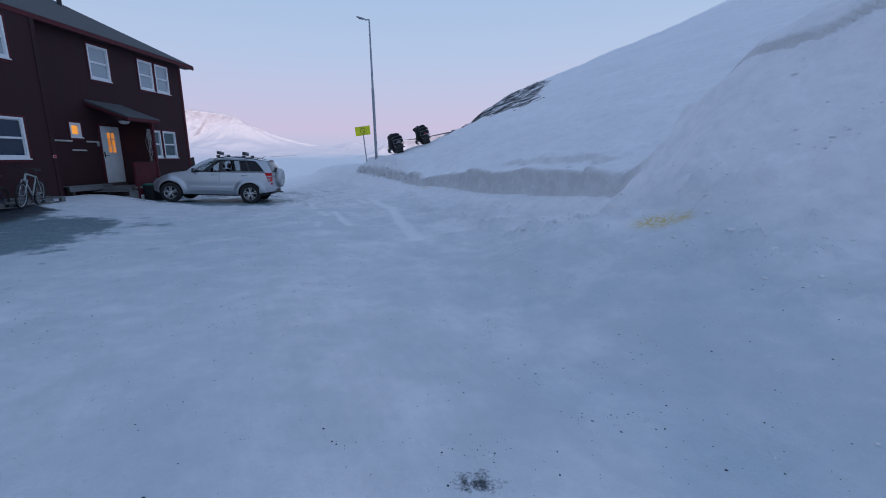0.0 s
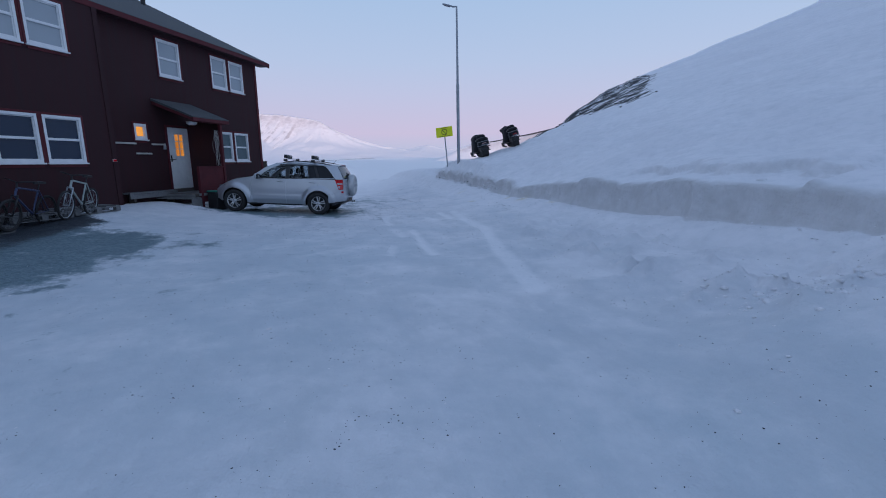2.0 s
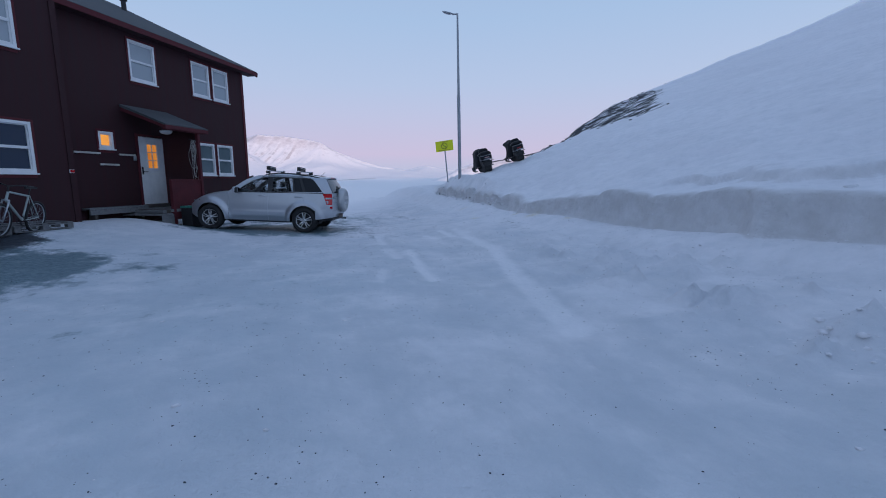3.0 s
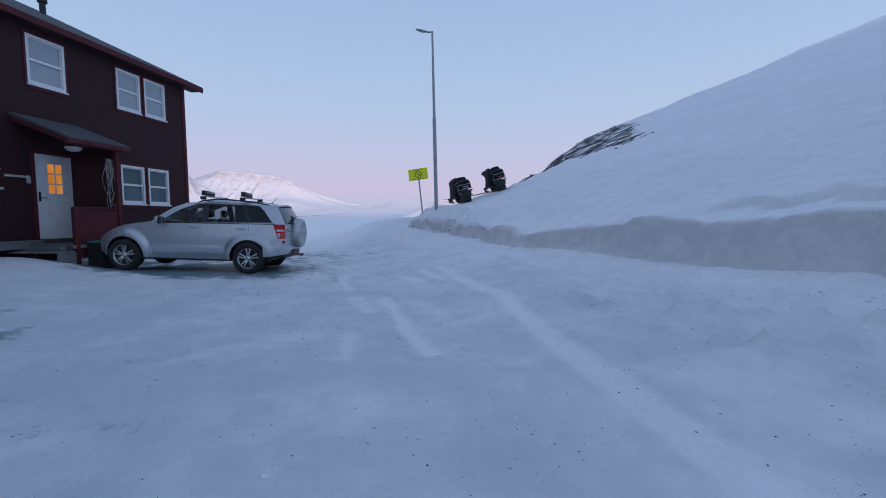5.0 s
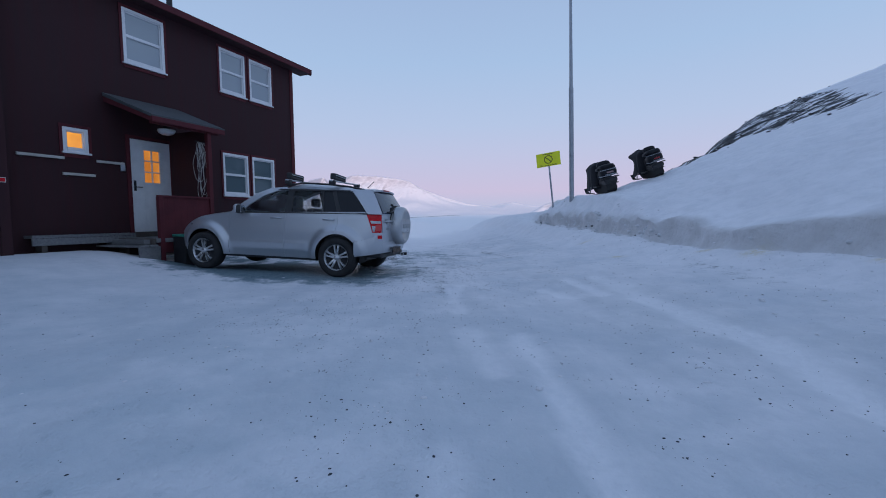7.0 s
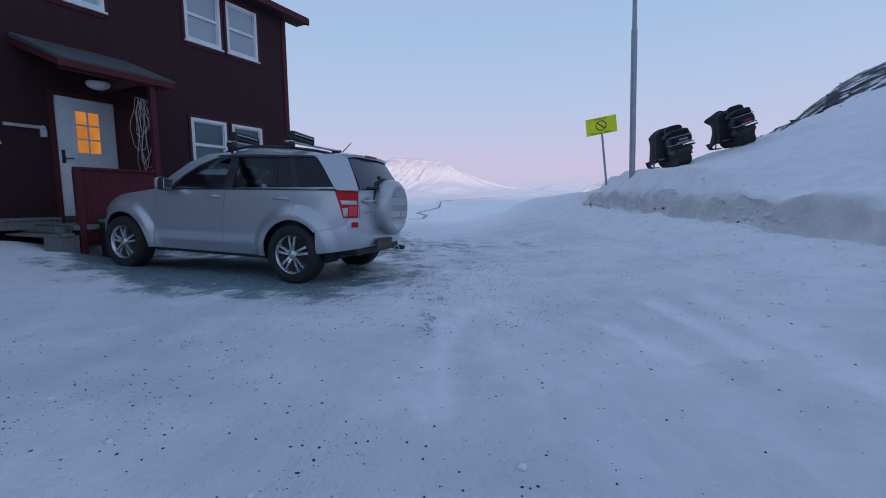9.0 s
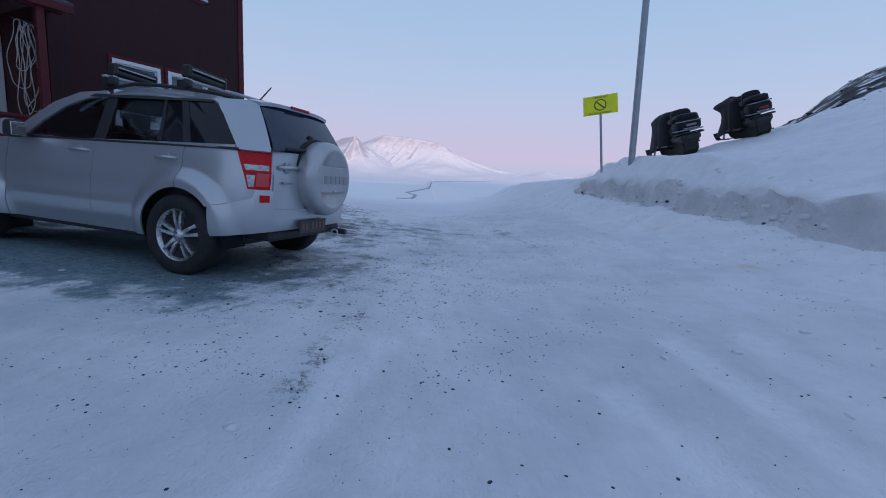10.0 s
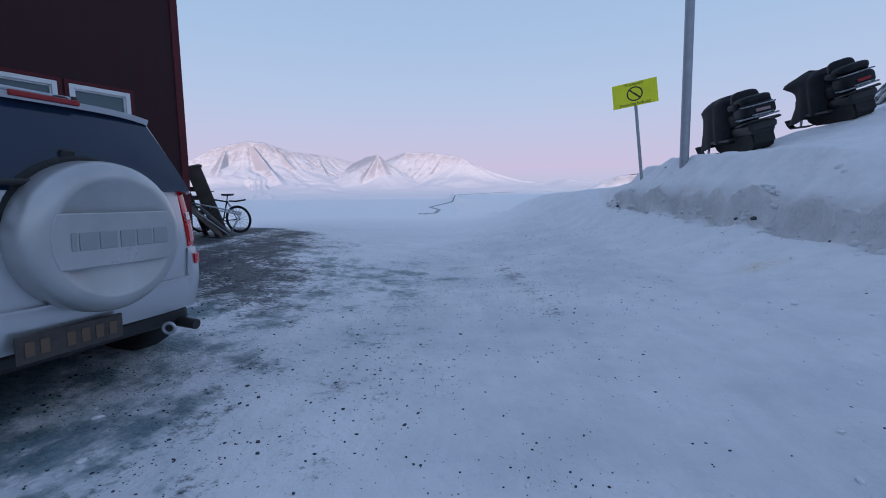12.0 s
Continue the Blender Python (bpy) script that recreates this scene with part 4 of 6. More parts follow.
COVER = worn("silver_cover", (0.52, 0.53, 0.54), (0.42, 0.43, 0.44), 3, 0.34, 60, 0.05, 0.002, None, 0.6)
ALLOY = worn("alloy", (0.62, 0.63, 0.64), (0.48, 0.49, 0.50), 20, 0.30, 90, 0.1, 0.001, None, 0.85)
CAR_GLASS = mat("tinted_glass", (0.010, 0.012, 0.016), 0.03, 0, 0.28)
REAR_GLASS = mat("frosted_rear_glass", (0.012, 0.026, 0.055), 0.12, 0, 0.45)
SEE_GLASS = mat("clear_car_glass", (0.52, 0.57, 0.60), 0.02)
set_in(SEE_GLASS, "Transmission Weight", 1.0)
set_in(SEE_GLASS, "IOR", 1.30)
PLATE = worn("plate_base", (0.045, 0.038, 0.038), (0.075, 0.062, 0.058), 20, 0.6, 80, 0.1)
PLATE_BAR = mat("plate_bar", (0.13, 0.085, 0.055), 0.5)
ARCH_R, AX_R, AX_F, AX_Z = 0.405, -1.32, 1.32, 0.345
TAIL_X, TAIL_N = -1.5, 3.4


def smooth01(t):
    t = min(1.0, max(0.0, t))
    return t * t * (3 - 2 * t)


def tail_depth(z):
    return 0.615 - 0.12 * max(0.0, z - 0.9) - 0.10 * max(0.0, 0.62 - z)


def flank(x, z):
    """Half the body's width, before the tail rounds in."""
    w = 0.808 - 0.07 * max(0.0, (0.60 - z) / 0.35) ** 2 - 0.050 * smooth01((z - 0.70) / 0.42) - 0.012 * smooth01((z - 1.0) / 0.12)
    w -= 0.30 * max(0.0, (x - 1.30) / 0.75) ** 2.3
    for a in (AX_R, AX_F):
        r = math.hypot(x - a, z - AX_Z)
        if z > AX_Z - 0.15:
            w += 0.058 * (1 - smooth01((r - 0.455) / 0.13))
    # the moulding low along the doors
    w += 0.011 * smooth01((0.590 - z) / 0.02) * smooth01((z - 0.36) / 0.08) * smooth01((0.80 - abs(x)) / 0.1)
    return w


def half_width(x, z):
    w = flank(x, z)
    if x < TAIL_X:
        q = min(1.0, (TAIL_X - x) / tail_depth(z))
        w *= max(0.0, 1 - q ** TAIL_N) ** (1 / TAIL_N)
    return w


def tail(phi, z, grow=0.0):
    """A point round the car's tail: phi 0 at its middle, 90 and -90 where the sides begin."""
    a = math.radians(90 - abs(phi))
    d = tail_depth(z) + grow
    x = TAIL_X - d * math.sin(a) ** (2 / TAIL_N)
    return (x, math.copysign((flank(x, z) + grow) * math.cos(a) ** (2 / TAIL_N), phi), z)


def belt(x):
    if x > 0.75:
        return 1.065 - 0.14 * (x - 0.75) - 0.45 * max(0.0, x - 1.35) ** 1.5
    return 1.065 + 0.029 * (0.75 - x)


def sill(x):
    if x < -1.302:
        return 0.625 + 0.22 * max(0.0, -1.62 - x)
    return 0.30 + 0.10 * max(0, (x - 1.6) / 0.5)


def side_sheet(x0, x1, side, step=0.03):
    """A pressed side panel between two stations, with the wheel arches cut out of it."""
    bm = bmesh.new()
    n, k = max(2, round((x1 - x0) / step)), 30
    grid = []
    for i in range(n + 1):
        x = x0 + (x1 - x0) * i / n
        grid.append([[x, sill(x) + (belt(x) - sill(x)) * j / k] for j in range(k + 1)])
    for a in (AX_R, AX_F):
        for col in grid:
            for p in col:
                dx, dz = p[0] - a, p[1] - AX_Z
                r = math.hypot(dx, dz)
                if ARCH_R * 0.92 < r < ARCH_R * 1.04:
                    p[0], p[1] = a + dx / r * ARCH_R, AX_Z + dz / r * ARCH_R
    vs = {}
    def vert(i, j):
        if (i, j) not in vs:
            x, z = grid[i][j]
            vs[i, j] = bm.verts.new((x, side * half_width(x, z), z))
        return vs[i, j]
    for i in range(n):
        for j in range(k):
            c = [grid[i][j], grid[i + 1][j], grid[i + 1][j + 1], grid[i][j + 1]]
            mx, mz = sum(p[0] for p in c) / 4, sum(p[1] for p in c) / 4
            if any(math.hypot(mx - a, mz - AX_Z) < ARCH_R for a in (AX_R, AX_F)):
                continue
            q = [vert(i, j), vert(i + 1, j), vert(i + 1, j + 1), vert(i, j + 1)]
            bm.faces.new(q if side < 0 else q[::-1])
    bmesh.ops.recalc_face_normals(bm, faces=bm.faces)
    if sum(f.normal.y for f in bm.faces) * side < 0:
        bmesh.ops.reverse_faces(bm, faces=bm.faces)
    bmesh.ops.solidify(bm, geom=bm.faces[:], thickness=0.016)
    return bm


def surface(fn, nu, nv, thick=0.015):
    """A sheet z = fn(u, v) -> point, u and v from 0 to 1."""
    bm = bmesh.new()
    g = [[bm.verts.new(fn(i / nu, j / nv)) for j in range(nv + 1)] for i in range(nu + 1)]
    for i in range(nu):
        for j in range(nv):
            bm.faces.new((g[i][j], g[i + 1][j], g[i + 1][j + 1], g[i][j + 1]))
    bmesh.ops.recalc_face_normals(bm, faces=bm.faces)
    if thick:
        bmesh.ops.solidify(bm, geom=bm.faces[:], thickness=thick)
    return bm


def pillar_y(z):
    return 0.742 - 0.33 * (z - 1.09) - 0.25 * max(0, z - 1.42)


def flat_panel(outline, side, lift=0.0, thick=0.03):
    """A panel of (x, z) points that leans inwards with the glass."""
    bm = bmesh.new()
    out = [bm.verts.new((x, side * (pillar_y(z) + lift), z)) for x, z in outline]
    inn = [bm.verts.new((x, side * (pillar_y(z) + lift - thick), z)) for x, z in outline]
    bm.faces.new(out)
    bm.faces.new(inn[::-1])
    for i in range(len(outline)):
        j = (i + 1) % len(outline)
        bm.faces.new((out[j], out[i], inn[i], inn[j]))
    bmesh.ops.recalc_face_normals(bm, faces=bm.faces)
    return bm


def strip_panel(low, high, side, lift=0.0, thick=0.03):
    """A leaning panel between two lines of as many (x, z) points."""
    n = len(low) - 1
    def at(u, v):
        k = min(n - 1, int(u * n))
        f = u * n - k
        x = (low[k][0] * (1 - f) + low[k + 1][0] * f) * (1 - v) + (high[k][0] * (1 - f) + high[k + 1][0] * f) * v
        z = (low[k][1] * (1 - f) + low[k + 1][1] * f) * (1 - v) + (high[k][1] * (1 - f) + high[k + 1][1] * f) * v
        return (x, side * (pillar_y(z) + lift), z)
    return surface(at, n * 3, 3, thick)


def roof_top(x):
    """Height of the roof's middle line."""
    if x > -0.55:
        return 1.612 - 0.15 * max(0.0, (x + 0.55) / 0.6) ** 2.1
    return 1.612 - 0.108 * max(0.0, (-0.55 - x) / 1.3) ** 1.8


DOOR_F, DOOR_R = (-0.300, 0.802), (-1.300, -0.305)
for side in (1, -1):
    part("fender", side_sheet(0.807, 1.99, side), PAINT, car, "", True)
    part("quarter_panel", side_sheet(-2.045, -1.305, side, 0.022), PAINT, car, "", True)
    for x0, x1 in (DOOR_F, DOOR_R):
        d = part("door", side_sheet(x0, x1, side), PAINT, car, "", True)
        hx, hz = x0 + 0.165, 0.985
        hy = half_width(hx, hz)
        part("handle_recess", lathe(bmesh.new(), [(0.003, 0.003), (0.03, 0.002), (0.042, -0.004)], 20, pose(hx, side * hy, hz, 0, 0, 0 if side > 0 else 180)), COVER, d, "shaded round handle recess")
        bm = path_tube(bmesh.new(), [(hx - 0.105, side * (hy - 0.005), hz), (hx - 0.095, side * (hy + 0.024), hz + 0.003), (hx, side * (hy + 0.036), hz + 0.006), (hx + 0.095, side * (hy + 0.024), hz + 0.003), (hx + 0.105, side * (hy - 0.005), hz)], 0.014, 8)
        part("handle", bm, PAINT, d, "silver door handle", True)
    part("sill_trim", boxed(-0.90, 0.90, side * 0.70 - 0.05, side * 0.70 + 0.05, 0.26, 0.315, 0.02), BLACK, car, "dark sill trim")
    # black lining of the arches
    for a in (AX_R, AX_F):
        bm = bmesh.new()
        rows = []
        for i in range(19):
            t = math.radians(-12 + 204 * i / 18)
            x_, z_ = a + (ARCH_R + 0.004) * math.cos(t), AX_Z + (ARCH_R + 0.004) * math.sin(t)
            rows.append([bm.verts.new((x_, side * y, z_)) for y in (half_width(x_, z_) - 0.014, 0.50)])
        for p, q in zip(rows, rows[1:]):
            bm.faces.new((p[0], q[0], q[1], p[1]))
        bmesh.ops.solidify(bm, geom=bm.faces[:], thickness=0.01)
        part("arch_liner", bm, BLACK, car, "black arch liner", True)
    low = [(0.60, 1.075), (0.42, 1.235), (0.20, 1.375), (-0.02, 1.465), (-0.25, 1.500)]
    high = [(0.84, 1.050), (0.60, 1.245), (0.36, 1.410), (0.10, 1.520), (-0.22, 1.548)]
    part("pillar", strip_panel(low, high, side, 0.006), PAINT, car, "", True)
    part("pillar", flat_panel([(-0.27, 1.09), (-0.40, 1.095), (-0.385, 1.50), (-0.26, 1.50)], side, 0.0), BLACK, car, "black door pillar")
    part("pillar", flat_panel([(-1.00, 1.11), (-1.035, 1.11), (-0.955, 1.50), (-0.92, 1.50)], side, 0.0), BLACK, car, "black glass bar")
    part("pillar", flat_panel([(-1.27, 1.115), (-1.35, 1.115), (-1.185, 1.495), (-1.11, 1.50)], side, 0.0), BLACK, car, "black door pillar")
    def rear_pillar(u, v):
        z = 1.105 + 0.420 * v
        fx = -1.835 + 0.82 * (z - 1.105) + 0.25 * max(0, z - 1.40)
        fy = pillar_y(z) + 0.004
        rx, ry = -2.055 + 0.225 * v ** 1.15, 0.612 - 0.105 * v
        k = u ** 1.9
        return (fx + (rx - fx) * u, side * (fy + (ry - fy) * k), z)
    part("pillar", surface(rear_pillar, 12, 12, 0.02), PAINT, car, "", True)
    part("side_window", flat_panel([(0.60, 1.072), (-0.27, 1.09), (-0.26, 1.50), (-0.04, 1.465), (0.19, 1.375), (0.41, 1.235)], side, -0.008, 0.006), SEE_GLASS, car, "clear side window")
    part("side_window", flat_panel([(-0.40, 1.095), (-1.00, 1.11), (-0.92, 1.50), (-0.385, 1.50)], side, -0.008, 0.006), SEE_GLASS, car, "clear side window")
    part("side_window", flat_panel([(-1.035, 1.11), (-1.27, 1.115), (-1.11, 1.50), (-0.955, 1.50)], side, -0.008, 0.006), CAR_GLASS, car, "dark tinted window")
    part("side_window", flat_panel([(-1.35, 1.115), (-1.83, 1.125), (-1.63, 1.36), (-1.52, 1.470), (-1.43, 1.490), (-1.185, 1.497)], side, -0.004, 0.01), CAR_GLASS, car, "dark tinted window")
    part("window_strip", flat_panel([(0.66, 1.058), (-1.84, 1.098), (-1.84, 1.118), (0.66, 1.078)], side, 0.010, 0.03), BLACK, car, "black window strip")
    part("window_strip", flat_panel([(-0.04, 1.482), (-1.46, 1.486), (-1.44, 1.507), (-0.10, 1.512)], side, 0.008, 0.03), BLACK, car, "black window strip")
    bm = path_tube(bmesh.new(), [(x, side * 0.525, roof_top(x) - 0.012 + 0.022 * smooth01((x + 1.70) / 0.2) * smooth01((0.10 - x) / 0.2)) for x in (0.10, 0.0, -0.2, -0.5, -0.8, -1.1, -1.4, -1.6, -1.70)], 0.017, 8)
    part("roof_rail", bm, BLACK, car, "black roof rail", True)
    mirror = part("mirror", boxed(0.47, 0.59, side * 0.88 - 0.075, side * 0.88 + 0.075, 1.045, 1.205, 0.04), BLACK, car, "black and silver door mirror", True)
    part("mirror_cap", boxed(0.52, 0.625, side * 0.884 - 0.078, side * 0.884 + 0.078, 1.055, 1.212, 0.045), PAINT, mirror, "silver mirror cap", True)
    part("mirror_glass", boxed(0.462, 0.472, side * 0.88 - 0.06, side * 0.88 + 0.06, 1.065, 1.185, 0.004), mat("mirror_glass", (0.75, 0.77, 0.8), 0.03, 1.0), mirror, "mirror glass")
    part("mirror_arm", boxed(0.50, 0.59, side * 0.79 - 0.06, side * 0.79 + 0.06, 1.06, 1.10, 0.015), BLACK, mirror)
    def lens(z0, z1, p0, p1, grow, flare=0.0):
        return surface(lambda u, v: tail(side * (p0 + (p1 + flare * v - p0) * u), z0 + (z1 - z0) * v, grow), 18, 10, 0.02)
    tl = part("tail_lamp", lens(0.79, 1.115, 37, 58, 0.006, 13), TAIL_RED, car, "red tail lamp", True)
    part("clear_lens", lens(0.945, 0.99, 39.5, 61, 0.012, 2.5), LENS_CLEAR, tl, "clear reversing lens", True)
    part("clear_lens", lens(0.810, 0.905, 52.5, 57.5, 0.012, 3), LENS_CLEAR, tl, "clear indicator lens", True)
    part("inner_lens", lens(0.815, 0.925, 39, 51.0, 0.011), mat("pale_red_lens", (0.60, 0.06, 0.06), 0.2), tl, "paler red lens", True)
    part("lamp_bar", lens(0.928, 0.942, 37.5, 61, 0.014, 1), TAIL_RED, tl)
    part("reflector", surface(lambda u, v: tail(side * (37.5 + 9 * u), 0.685 + 0.060 * v, 0.03), 5, 3, 0.012), TAIL_RED, car, "red bumper reflector")
    part("head_lamp", surface(lambda u, v: (1.62 + 0.30 * u, side * (half_width(1.62 + 0.30 * u, 0.78) - 0.012 - 0.05 * u * u), 0.70 + 0.13 * v - 0.03 * u), 8, 4, 0.03), LENS_CLEAR, car, "clear head lamp", True)

part("bonnet", surface(lambda u, v: (0.80 + 1.16 * u, (v - 0.5) * 2 * (half_width(0.80 + 1.16 * u, belt(0.80 + 1.16 * u)) - 0.004),
     belt(0.80 + 1.16 * u) + 0.002 + (0.055 - 0.02 * u) * (1 - (2 * v - 1) ** 4)), 18, 18, 0.02), PAINT, car, "", True)
part("bonnet_vent", boxed(0.86, 1.16, -0.70, -0.56, 1.055, 1.080, 0.008, pose(0, 0, 0, 0, 4)), BLACK, car, "black bonnet vent")
part("front_end", surface(lambda u, v: (1.87 + 0.12 * (1 - (2 * v - 1) ** 4) * (1 - 0.6 * (2 * u - 1) ** 4), (v - 0.5) * 1.24, 0.36 + 0.40 * u), 10, 16, 0.03), PAINT, car, "", True)
part("front_bumper", boxed(1.70, 1.97, -0.60, 0.60, 0.36, 0.56, 0.06), PAINT, car, "", True)
part("roof", surface(lambda u, v: (0.10 - 1.93 * u, (v - 0.5) * 2 * (0.592 - 0.055 * max(0, u - 0.6) / 0.4),
     roof_top(0.10 - 1.93 * u) - 0.085 * abs(2 * v - 1) ** 5 - 0.02 * (2 * v - 1) ** 2 + 0.02), 26, 26, 0.02), PAINT, car, "", True)
part("windscreen", surface(lambda u, v: (0.86 - 0.76 * u + 0.09 * (1 - (2 * v - 1) ** 2), (v - 0.5) * 2 * (0.735 - 0.16 * u), 1.05 + 0.49 * u - 0.02 * u * (2 * v - 1) ** 2), 6, 10, 0.008), SEE_GLASS, car, "clear windscreen", True)
part("scuttle", boxed(0.80, 0.98, -0.66, 0.66, 1.02, 1.058, 0.015), BLACK, car, "black scuttle trim")
part("rear_window", surface(lambda u, v: (-2.068 + 0.235 * u ** 1.15 - 0.03 * (1 - (2 * v - 1) ** 2), (v - 0.5) * 2 * (0.600 - 0.100 * u), 1.118 + 0.40 * u), 8, 14, 0.01), REAR_GLASS, car, "dark tinted rear window", True)
part("spoiler", surface(lambda u, v: (-1.74 - 0.13 * u - 0.03 * (1 - (2 * v - 1) ** 2), (v - 0.5) * 2 * (0.53 - 0.01 * u), 1.533 - 0.02 * u + 0.025 * (1 - (2 * v - 1) ** 4)), 6, 14, 0.03), PAINT, car, "", True)
part("brake_lamp", boxed(-1.912, -1.885, -0.14, 0.14, 1.520, 1.546, 0.006), DULL_RED, car, "red high brake lamp")
part("tailgate", surface(lambda u, v: tail((v - 0.5) * 2 * (32.5 + 4.0 * u), 0.625 + 0.49 * u, 0.004), 12, 30, 0.03), PAINT, car, "", True)
part("gate_seam", surface(lambda u, v: tail((v - 0.5) * 2 * 38, 0.60 + 0.50 * u, -0.018), 4, 24, 0.01), BLACK, car, "dark gap round the tailgate")
for side in (1, -1):
    part("rear_corner", surface(lambda u, v: tail(side * (33.2 + 4.0 * u + (12 - 4.0 * u) * v), 0.62 + 0.495 * u, 0.0), 10, 8, 0.02), PAINT, car, "", True)
def bumper_point(u, v):
    w = abs(2 * v - 1) * 85
    low = 0.375 + 0.07 * (1 - (w / 85) ** 2)
    if w < 33:
        top = 0.625
    elif w < 52:
        top = 0.783
    else:
        top = 0.722 - 0.092 * (w - 52) / 33
    swell = 0.022 * math.sin(math.pi * min(1.0, 0.15 + 0.75 * u)) * (1 - (w / 85) ** 4)
    return tail((v - 0.5) * 2 * 85, low + (top - low) * u, 0.006 + swell)


part("rear_bumper", surface(bumper_point, 14, 96, 0.022), PAINT, car, "", True)
part("bumper_step", surface(lambda u, v: tail((v - 0.5) * 2 * 40, 0.628, -0.06 + 0.09 * u), 3, 24, 0.012), PAINT, car, "", True)
part("lower_bumper", boxed(-2.05, -1.75, -0.58, 0.58, 0.34, 0.44, 0.03), BLACK, car, "black lower bumper")
plate = part("number_plate", boxed(-2.168, -2.155, -0.10, 0.33, 0.405, 0.525, 0.004), PLATE, car, "dark dirty number plate")
for y in (-0.05, 0.01, 0.07, 0.13, 0.23, 0.285):
    part("bar", boxed(-2.172, -2.166, y - 0.017, y + 0.017, 0.435, 0.497), PLATE_BAR, plate, "dull orange bar")
GX = tail(20, 0.98)[0]
part("gate_handle_recess", lathe(bmesh.new(), [(0.003, 0.004), (0.035, 0.002), (0.05, -0.006)], 20, pose(GX - 0.012, 0.43, 0.985, 0, 0, 96)), COVER, car, "shaded round handle recess")
part("gate_handle", path_tube(bmesh.new(), [(GX + 0.02, 0.525, 0.985), (GX - 0.020, 0.515, 0.987), (GX - 0.045, 0.43, 0.99), (GX - 0.045, 0.345, 0.987), (GX - 0.01, 0.335, 0.985)], 0.016, 8), PAINT, car, "silver tailgate handle", True)
part("gate_badge", boxed(GX - 0.022, GX - 0.010, 0.36, 0.50, 0.845, 0.862, 0.003, pose(0, 0, 0)), EMBLEM, car, "grey raised bar")
part("wiper", path_tube(bmesh.new(), [(-2.115, 0.0, 1.155), (-2.115, 0.25, 1.150), (-2.105, 0.48, 1.143)], 0.016, 6), BLACK, car, "black rear wiper", True)
jet = part("washer_jet", boxed(-2.035, -2.005, -0.03, 0.03, 1.245, 1.300, 0.008), BLACK, car, "black washer jet")
part("hose", path_tube(bmesh.new(), [(-2.03, 0.0, 1.25), (-2.06, -0.03, 1.20), (-2.09, -0.06, 1.155)], 0.006, 6), BLACK, jet, "", True)
part("exhaust", tube(bmesh.new(), (-1.9, -0.50, 0.36), (-2.16, -0.53, 0.345), 0.030, 0.030, 16), BLACK, car, "dark exhaust pipe", True)
part("tow_eye", ring_bar(bmesh.new(), 0.03, 0.009, 16, 6, pose(-2.10, -0.40, 0.35, 0, 0, 30)), GALV, car, "steel tow eye", True)
bm = boxed(-1.75, 1.7, -0.55, 0.55, 0.27, 0.42, 0.05)
box(bm, -2.0, -1.6, -0.50, 0.50, 0.36, 0.5, 0.03)
part("underbody", bm, BLACK, car, "black underbody")
part("floor_pan", boxed(-1.90, 1.0, -0.68, 0.68, 0.44, 0.50), BLACK, car, "dark cabin floor")
part("dashboard", boxed(0.45, 0.92, -0.64, 0.64, 0.75, 1.045, 0.06), BLACK, car, "dark dashboard")
for x, ys in ((-0.15, (0.34, -0.34)), (-0.98, (0.36, -0.36))):
    for y in ys:
        seat = part("seat", boxed(x - 0.08, x + 0.42, y - 0.24, y + 0.24, 0.55, 0.72, 0.06), BLACK, car, "dark cloth seat", True)
        part("backrest", boxed(x - 0.20, x - 0.04, y - 0.24, y + 0.24, 0.66, 1.18, 0.06, pose(0, 0, 0)), BLACK, seat, "", True)
        part("headrest", boxed(x - 0.20, x - 0.09, y - 0.13, y + 0.13, 1.20, 1.38, 0.05), BLACK, seat, "", True)
part("steering_wheel", ring_bar(bmesh.new(), 0.18, 0.016, 28, 8, pose(0.36, 0.35, 1.0, 0, -60, 0) @ pose(0, 0, 0, 0, 0, 90)), BLACK, car, "", True)

# spare wheel in its hard cover
SPY, SPZ, SPR = -0.025, 0.906, 0.346
cover = bmesh.new()
lathe(cover, [(0.02, -0.02), (SPR - 0.015, -0.02), (SPR, 0.01), (SPR, 0.10), (SPR - 0.006, 0.135), (SPR - 0.022, 0.163), (SPR - 0.048, 0.183), (SPR - 0.072, 0.190), (SPR - 0.086, 0.189), (SPR - 0.112, 0.160), (0.02, 0.160)], 72)
spare = part("spare_wheel", cover, COVER, car, "silver spare wheel cover", True, pose(-2.10, SPY, SPZ, 0, 0, 90))
bm = bmesh.new()
arc = [math.radians(a) for a in range(-26, 27, 4)]
prism(bm, [(0.272 * math.cos(a), 0.272 * math.sin(a) + 0.004 * math.cos(a)) for a in arc] + [(-0.272 * math.cos(a), 0.272 * math.sin(-a)) for a in arc][::1], "y", 0.150, 0.194)
bmesh.ops.bevel(bm, geom=[e for e in bm.edges if all(v.co.y > 0.19 for v in e.verts)], offset=0.006, segments=2, profile=0.5, affect="EDGES")
part("raised_band", bm, COVER, spare)
for i, w in enumerate((0.074, 0.074, 0.068, 0.074, 0.074, 0.022)):
    x = -0.236 + i * 0.083
    part("emblem_bar", boxed(x, x + w, 0.193, 0.1985, -0.038, 0.038, 0.003), EMBLEM, spare, "grey raised bar")
part("rubber_ring", ring_bar(bmesh.new(), SPR - 0.012, 0.034, 48, 8, pose(0, -0.028, 0)), RUBBER, spare, "black tyre edge", True)
part("carrier", boxed(-2.12, -2.05, SPY - 0.12, SPY + 0.12, SPZ - 0.15, SPZ + 0.15, 0.02), BLACK, car, "black spare carrier")

